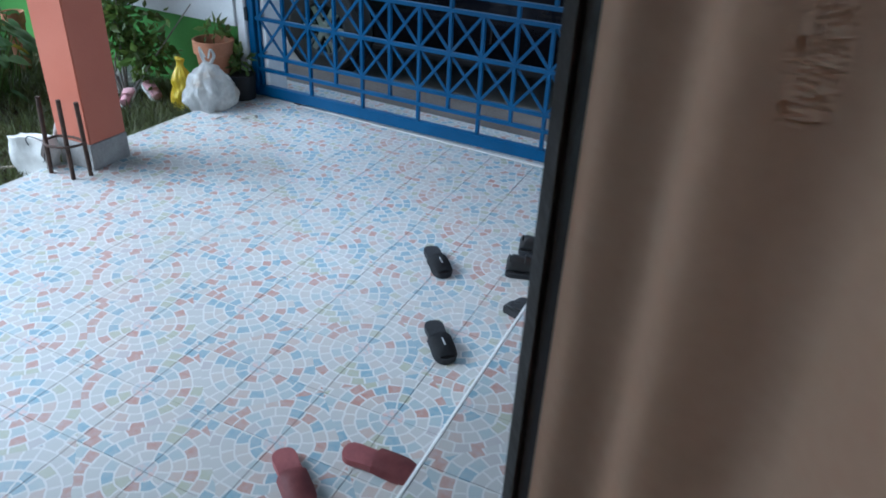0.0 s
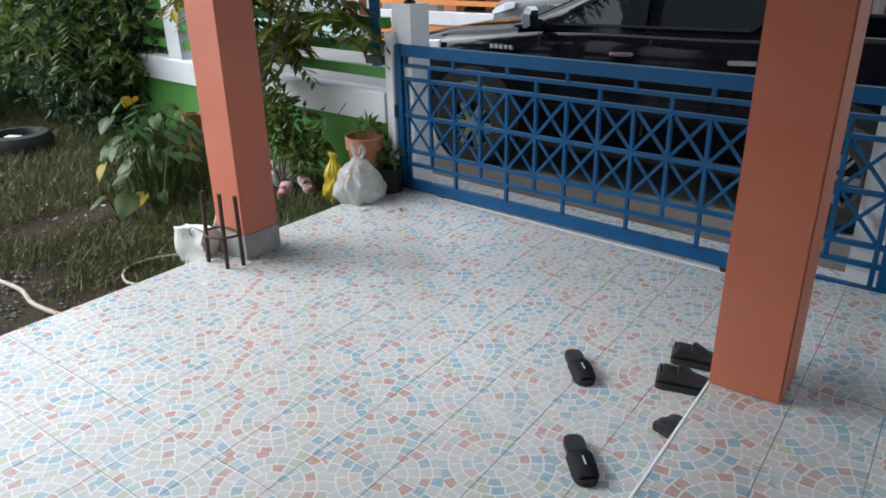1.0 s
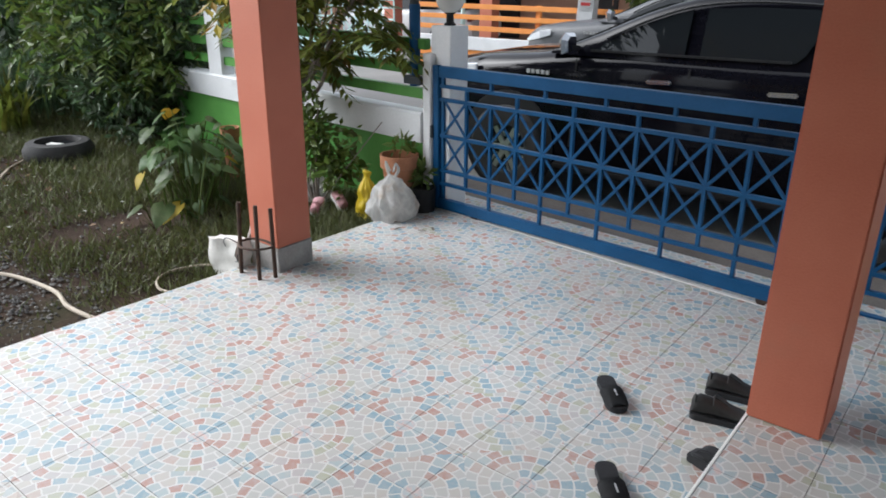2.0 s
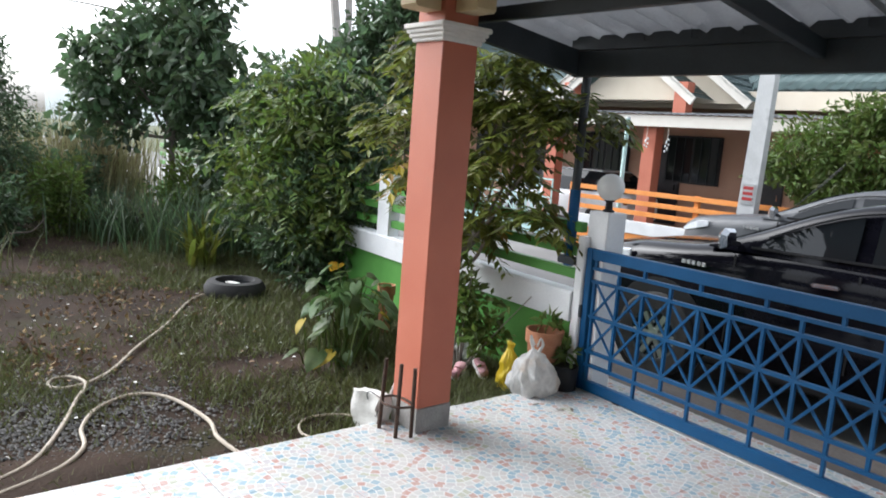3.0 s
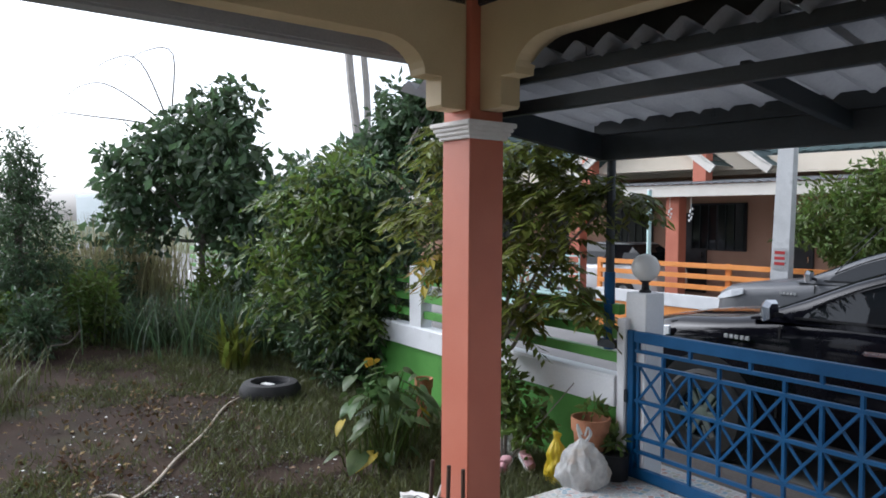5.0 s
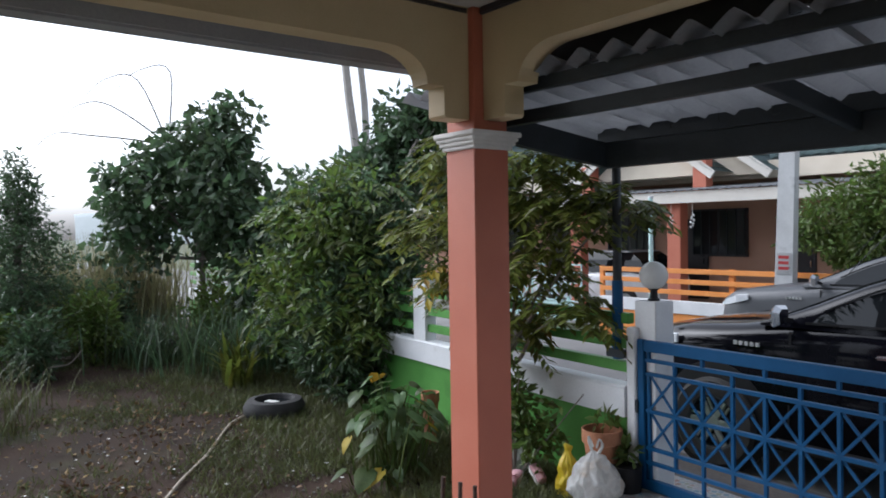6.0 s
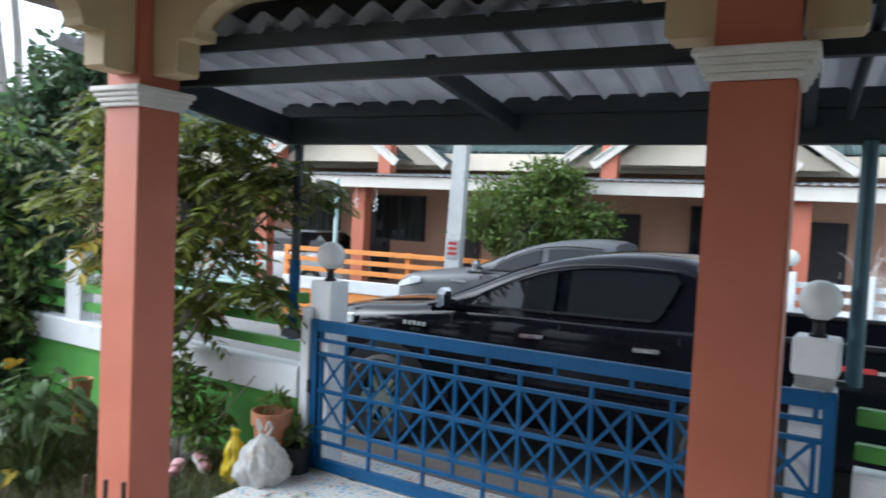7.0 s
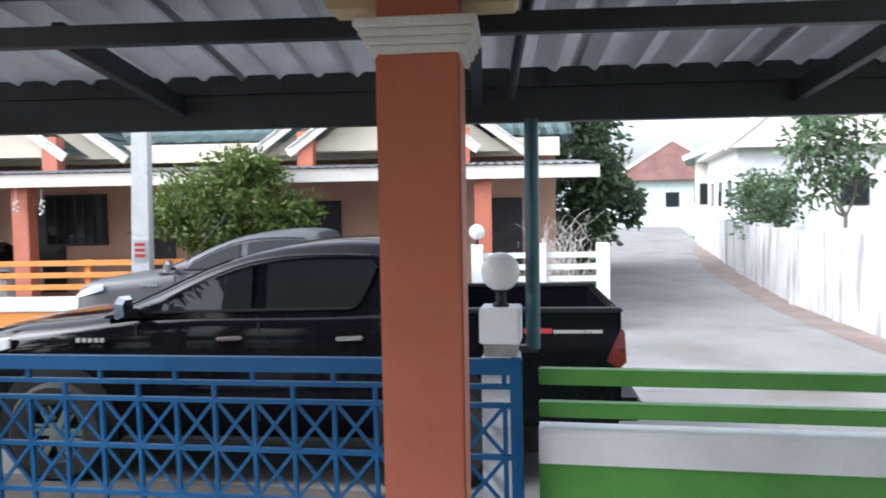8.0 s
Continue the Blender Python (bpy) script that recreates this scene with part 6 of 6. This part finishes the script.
def sack(name, m, profile, material, label, category, crush, tie=True):
    """A filled plastic bag, gathered and tied at the top."""
    t = thing(name, m, label, category)
    fine = [(p.x, p.z) for p in spline([(r, 0, zz) for r, zz in profile], 6)]
    bm = lathe(fine, 90)
    for v in bm.verts:
        a = math.atan2(v.co.y, v.co.x)
        f = 1 + crush * (0.8 * (0.5 - 2.2 * abs(noise.noise((v.co.x * 13 + 3, v.co.y * 13, v.co.z * 8)))) + 0.9 * noise.noise((v.co.x * 11, v.co.y * 11, v.co.z * 9)) + 0.5 * abs(math.sin(a * 5 + v.co.z * 11)) + 0.4 * noise.noise((v.co.x * 30, v.co.y * 30, v.co.z * 22)))
        v.co.x *= f
        v.co.y *= f
        v.co.z += 0.018 * noise.noise((v.co.x * 14, v.co.y * 14, 2)) * (v.co.z > 0.05)
    part("bag", bm, material, t, "", True)
    top = profile[-1][1]
    if tie:
        for s in (-1, 1):
            part("handle", tube(spline([(s * 0.02, 0, top - 0.02), (s * 0.06, 0.01, top + 0.05), (s * 0.05, -0.01, top + 0.10), (s * 0.015, 0, top + 0.03)], 4), [0.012] * 6 + [0.008] * 7, 6), material, t, "", True)
    return t


sack("plastic_bag", pose(-0.215, 1.285, -0.03), [(0.09, 0.0), (0.145, 0.015), (0.168, 0.09), (0.162, 0.17), (0.140, 0.225), (0.105, 0.275), (0.070, 0.31), (0.040, 0.34), (0.015, 0.355)], M_BAG, "full crinkled white plastic bag on the floor's edge", "bag", 0.20, True)
sack("plastic_bag", pose(-0.475, 1.28, -0.09), [(0.045, 0.0), (0.075, 0.03), (0.070, 0.14), (0.058, 0.24), (0.040, 0.31), (0.020, 0.36), (0.030, 0.40), (0.012, 0.41)], M_YBAG, "limp yellow plastic bag propped beside the clay pot", "bag", 0.30, False)
sack("black_pot", pose(-0.14, 1.55, -0.05), [(0.085, 0.0), (0.10, 0.02), (0.11, 0.22), (0.115, 0.24), (0.105, 0.24)], M_BLACKP, "black plastic nursery pot beside the jamb", "plant pot", 0.0, False)
np_ = thing("seedling", pose(-0.14, 1.55, 0.18), "leafy seedling in the black nursery pot", "plant")
leaf_mesh("foliage", [(0, 0, 0.10, 0.10, 0.10, 0.12, 40)], 0.09, 0.45, M_LEAF_MID, np_, 0.1, 0.1, 0)
part("stem", tube([(0, 0, 0), (0, 0.01, 0.12)], 0.004, 6), M_LEAF_MID, np_)


sack("plastic_bag", pose(-1.15, 1.38, -0.10, 0, 0, 40), [(0.05, 0.0), (0.09, 0.03), (0.10, 0.10), (0.085, 0.17), (0.05, 0.22), (0.012, 0.24)], M_BAG, "crumpled white plastic bag caught under the bush", "bag", 0.42, False)


def shoe(m, material, length, label, category, boot=0.10, group=""):
    """Closed shoe: sole, rounded upper with a sunk collar, tongue."""
    t = thing("shoe", m, label, category, group)
    L, n = length, 20
    rings = []
    prof = ((0.0, 0.018, 0.62), (0.015, 0.028, 0.74), (0.05, 0.035, 0.90), (0.12, 0.039, 1.0), (0.22, 0.039, 0.97), (0.34, 0.039, 0.92), (0.42, 0.040, 0.86), (0.50, 0.042, 0.77), (0.62, 0.045, 0.64), (0.76, 0.047, 0.54), (0.88, 0.043, 0.46), (0.95, 0.034, 0.38), (0.99, 0.020, 0.28))
    for f, w, hh in prof:
        x, h = f * L, hh * boot
        ring = []
        for k in range(n):
            a = k * math.tau / n
            c, q = math.cos(a), math.sin(a)
            y = w * math.copysign(abs(c) ** 0.8, c) * (1.0 - 0.25 * max(q, 0))
            ring.append((x, y, 0.022 + (h - 0.022) * 0.5 * (1 + math.copysign(abs(q) ** 0.85, q))))
        rings.append(ring)
    bm = loft(rings)
    top = [f for f in bm.faces if L * 0.05 < f.calc_center_median().x < L * 0.38 and f.normal.z > 0.35 and f.calc_center_median().z > boot * 0.6 and len(f.verts) == 4]
    bmesh.ops.inset_region(bm, faces=top, thickness=0.004, depth=0)
    bmesh.ops.translate(bm, verts=list({v for f in top for v in f.verts}), vec=(0, 0, -0.014))
    part("upper", bm, material, t, "", True)
    sole = []
    for zz, k in ((0.0, 1.0), (0.012, 1.06), (0.027, 1.04)):
        up = [(f * L * 1.01 - 0.002, w * 1.05 * k, zz) for f, w, hh in prof]
        sole.append([(x, -y, z_) for x, y, z_ in up] + up[::-1])
    part("sole", loft(sole), M_RUBBER if material is not M_PINK else M_NOSING, t, "", True)
    part("tongue", loft([[(x, -0.018, z_), (x, 0.018, z_), (x, 0.016, z_ + 0.006), (x, -0.016, z_ + 0.006)] for x, z_ in ((L * 0.36, boot * 0.90), (L * 0.44, boot * 0.82), (L * 0.56, boot * 0.67))]), material, t, "", True)
    return t


def slipper(m, material, label, length=0.265, wide=False):
    """A thick foam sole with a broad strap over the forefoot."""
    t = thing("slipper", m, label, "slipper", "slippers on the floor")
    L = length
    out = ((0.0, 0.010), (0.012, 0.022), (0.04, 0.033), (0.09, 0.040), (0.17, 0.0425), (0.30, 0.040), (0.45, 0.041), (0.60, 0.047), (0.75, 0.0505), (0.87, 0.047), (0.94, 0.038), (0.98, 0.025), (1.0, 0.010))
    rings = []
    for zz, k in ((0.0, 0.96), (0.006, 1.0), (0.022, 1.0), (0.028, 0.97)):
        rings.append([(f * L, -w * k, zz + 0.006 * (1 - f)) for f, w in out] + [(f * L, w * k, zz + 0.006 * (1 - f)) for f, w in reversed(out)])
    part("sole", loft(rings), material, t, "", True)
    bm = bmesh.new()
    g = []
    for i in range(9):
        a = math.pi * i / 8
        row = []
        for f, hh in ((0.46, 0.052), (0.58, 0.056), (0.72, 0.050), (0.86, 0.040), (0.955, 0.028)):
            w = 0.049 if f < 0.8 else (0.046 if f < 0.9 else 0.034)
            row.append(bm.verts.new((f * L, -math.cos(a) * (w + 0.004), 0.020 + math.sin(a) * hh * 0.75)))
        g.append(row)
    for a, b in zip(g, g[1:]):
        for k in range(4):
            bm.faces.new((a[k], b[k], b[k + 1], a[k + 1]))
    bmesh.ops.solidify(bm, geom=bm.faces[:], thickness=0.005)
    part("strap", bm, material, t, "broad strap", True)
    if material is M_RUBBER:
        part("mark", boxed((L * 0.62, -0.003, 0.0605), (L * 0.80, 0.003, 0.0625)), M_STICKER_W, t, "small pale mark on the strap")
    return t


slipper(pose(2.17, 0.13, 0.001, 0, 0, -48), M_RUBBER, "black foam slip-on slipper lying on the tiles")
slipper(pose(2.46, -0.445, 0.001, 0, 0, -50), M_RUBBER, "black foam slip-on slipper lying on the tiles")
slipper(pose(2.335, -1.355, 0.001, 0, 0, -38), M_REDRUB, "maroon slipper lying on the tiles near the step")
slipper(pose(2.52, -1.255, 0.001, 0, 0, 4), M_REDRUB, "maroon slipper lying on the tiles against the step")
shoe(pose(2.585, 0.125, 0.0, 0, 0, 18), M_LEATHER, 0.26, "black leather shoe beside the porch column", "shoe", 0.125, "black shoes")
shoe(pose(2.57, 0.36, 0.0, 0, 0, 14), M_LEATHER, 0.26, "black leather shoe behind the other by the column", "shoe", 0.115, "black shoes")
sn = thing("sandal", pose(2.70, -0.17, 0.0, 0, 0, -18), "black strapped sandal on its side against the step", "sandal")
bm = prism([(0.0, 0.0), (0.13, 0.0), (0.145, 0.03), (0.12, 0.055), (0.13, 0.09), (0.09, 0.10), (0.05, 0.085), (0.035, 0.06), (0.0, 0.04)], -0.03, 0.03)
bmesh.ops.bevel(bm, geom=bm.edges[:], offset=0.006, segments=2, affect="EDGES")
part("sole", bm, M_RUBBER, sn, "", True)
part("strap", tube(spline([(0.03, -0.03, 0.05), (0.05, -0.055, 0.075), (0.10, -0.055, 0.08), (0.12, -0.03, 0.06)], 4), 0.007, 6), M_RUBBER, sn, "", True)
shoe(pose(-0.86, 1.06, -0.09, 0, -28, 120), M_PINK, 0.20, "old pale pink shoe lying in the grass", "shoe", 0.10, "pink shoes")
shoe(pose(-0.74, 1.26, -0.07, 0, -35, 160), M_PINK, 0.20, "old pale pink shoe lying in the grass", "shoe", 0.10, "pink shoes")

# iron stand in front of the column
st = thing("iron_stand", pose(-0.055, -0.115, 0), "rusty three-legged iron stand leaning near the column foot", "stand")
legs = ((-0.135, -0.035, 0.46), (0.045, -0.035, 0.47), (0.085, 0.055, 0.44), (-0.02, 0.03, 0.50))
for x, y, h in legs[:3]:
    part("leg", tube([(x, y, 0.0), (x * 0.9 - 0.01, y * 0.9 + 0.02, h)], 0.013, 10), M_RUST, st, "", True)
part("ring", tube(spline([(-0.14, -0.03, 0.205), (-0.06, -0.075, 0.20), (0.045, -0.04, 0.20), (0.09, 0.05, 0.205), (0.0, 0.075, 0.21), (-0.11, 0.05, 0.21), (-0.14, -0.03, 0.205)], 5), 0.008, 8), M_RUST, st, "", True)
wire = part("wire_loop", tube(spline([(-0.14, -0.04, 0.20), (-0.22, -0.06, 0.22), (-0.30, -0.03, 0.16), (-0.28, 0.0, 0.08), (-0.20, -0.02, 0.05), (-0.15, -0.04, 0.12)], 6), 0.003, 6), M_STEEL, st, "thin wire loop", True)
ws = thing("sack", pose(-0.37, -0.10, -0.08, 0, 0, 8), "crumpled white woven sack beside the column foot", "sack")
bm = boxed((-0.13, -0.05, 0), (0.12, 0.06, 0.25), 0.0)
bmesh.ops.subdivide_edges(bm, edges=bm.edges[:], cuts=6, use_grid_fill=True)
for v in bm.verts:
    v.co += Vector((noise.noise(v.co * 11), noise.noise(v.co * 11 + Vector((5, 0, 0))), noise.noise(v.co * 9 + Vector((0, 7, 0))) * (v.co.z > 0.02))) * 0.03
part("cloth", bm, M_SACK, ws, "", True)
stick = part("wooden_stick", tube([(-0.33, -0.03, 0.0), (-0.275, 0.10, 0.42)], [0.016, 0.012], 8), M_BARK_PALE, None, "", True)
tagged(stick, "pale wooden stick leaning on the porch column", "stick")
for k, (x, y, rz) in enumerate(((0.16, 1.15, 20), (0.02, 1.05, 80), (0.25, 1.22, 140))):
    lf = thing("fallen_leaf", pose(x, y, 0.002, 0, 0, rz), "dry brown leaf fallen on the tiles", "leaf")
    bm = loft([[(f * 0.06, -w, zz), (f * 0.06, 0, zz + 0.004), (f * 0.06, w, zz), (f * 0.06, 0, zz - 0.001)] for f, w, zz in ((0, 0.002, 0.002), (0.3, 0.012, 0.006), (0.7, 0.010, 0.010), (1, 0.001, 0.006))])
    part("blade", bm, M_BARK, lf)

# ---- floor tiles ----


def clip_poly(poly, px, py, nx_, ny_):
    """Keeps what lies on the side of the line through (px, py) that the normal points to."""
    out = []
    for i in range(len(poly)):
        a, b = poly[i], poly[(i + 1) % len(poly)]
        da, db = (a[0] - px) * nx_ + (a[1] - py) * ny_, (b[0] - px) * nx_ + (b[1] - py) * ny_
        if da >= 0:
            out.append(a)
        if da * db < 0:
            f = da / (da - db)
            out.append((a[0] + (b[0] - a[0]) * f, a[1] + (b[1] - a[1]) * f))
    return out


def tile_mesh(poly, ox, oy, material):
    bm = bmesh.new()
    c = (sum(p[0] for p in poly) / len(poly), sum(p[1] for p in poly) / len(poly))
    top = [bm.verts.new((p[0] + (c[0] - p[0]) * 0.006 - ox, p[1] + (c[1] - p[1]) * 0.006 - oy, 0)) for p in poly]
    mid = [bm.verts.new((p[0] - ox, p[1] - oy, -0.0015)) for p in poly]
    low = [bm.verts.new((p[0] - ox, p[1] - oy, -0.010)) for p in poly]
    bm.faces.new(top)
    for i in range(len(poly)):
        j = (i + 1) % len(poly)
        bm.faces.new((mid[i], mid[j], top[j], top[i]))
        bm.faces.new((low[i], low[j], mid[j], mid[i]))
    me = bpy.data.meshes.new("tile")
    bm.normal_update()
    bm.to_mesh(me)
    bm.free()
    me.materials.append(material)
    return me


def lay(parent, x0, y0, xr, yr, z, material, lines):
    full, T = None, 0.30
    i0, i1 = math.floor((xr[0] - x0) / T), math.ceil((xr[1] - x0) / T)
    j0, j1 = math.floor((yr[0] - y0) / T), math.ceil((yr[1] - y0) / T)
    for i in range(i0, i1):
        for j in range(j0, j1):
            x, y = x0 + i * T, y0 + j * T
            g = 0.0009
            poly = [(x + g, y + g), (x + T - g, y + g), (x + T - g, y + T - g), (x + g, y + T - g)]
            cut = poly
            for ln in lines:
                cut = clip_poly(cut, *ln)
                if len(cut) < 3:
                    break
            if len(cut) < 3:
                continue
            if cut == poly:
                if full is None:
                    full = tile_mesh(poly, x, y, material)
                me = full
            else:
                me = tile_mesh(cut, x, y, material)
            tilt = 0.0006 * math.sin(i * 12.9 + j * 78.2)
            shared("tile", me, parent, pose(x, y, z + tilt))


ey = LOT.to_3x3() @ Vector((0, 1, 0))
g0 = lot(0, 0.43, 0)
lay(floor, 1.98, -1.02, (-0.6, 3.0), (-3.0, 2.4), 0.0, M_TILE, [(-0.215, 1.6, 1, -0.033), (g0.x, g0.y, -ey.x, -ey.y), (FLOOR_X - 0.012, 0, -1, 0), (0, -2.99, 0, 1)])
lay(floor, 1.98, -1.02, (2.7, 5.0), (1.2, 2.4), 0.0, M_TILE, [(FLOOR_X - 0.010, 0, 1, 0), (0, 1.285, 0, 1), (g0.x, g0.y, -ey.x, -ey.y)])
lay(upper, 3.14, -0.71, (2.7, 6.2), (-3.0, 1.3), STEP_Z, M_TILE_UP, [(FLOOR_X + 0.002, 0, 1, 0), (0, 1.278, 0, -1), (0, -2.99, 0, 1), (6.19, 0, -1, 0)])
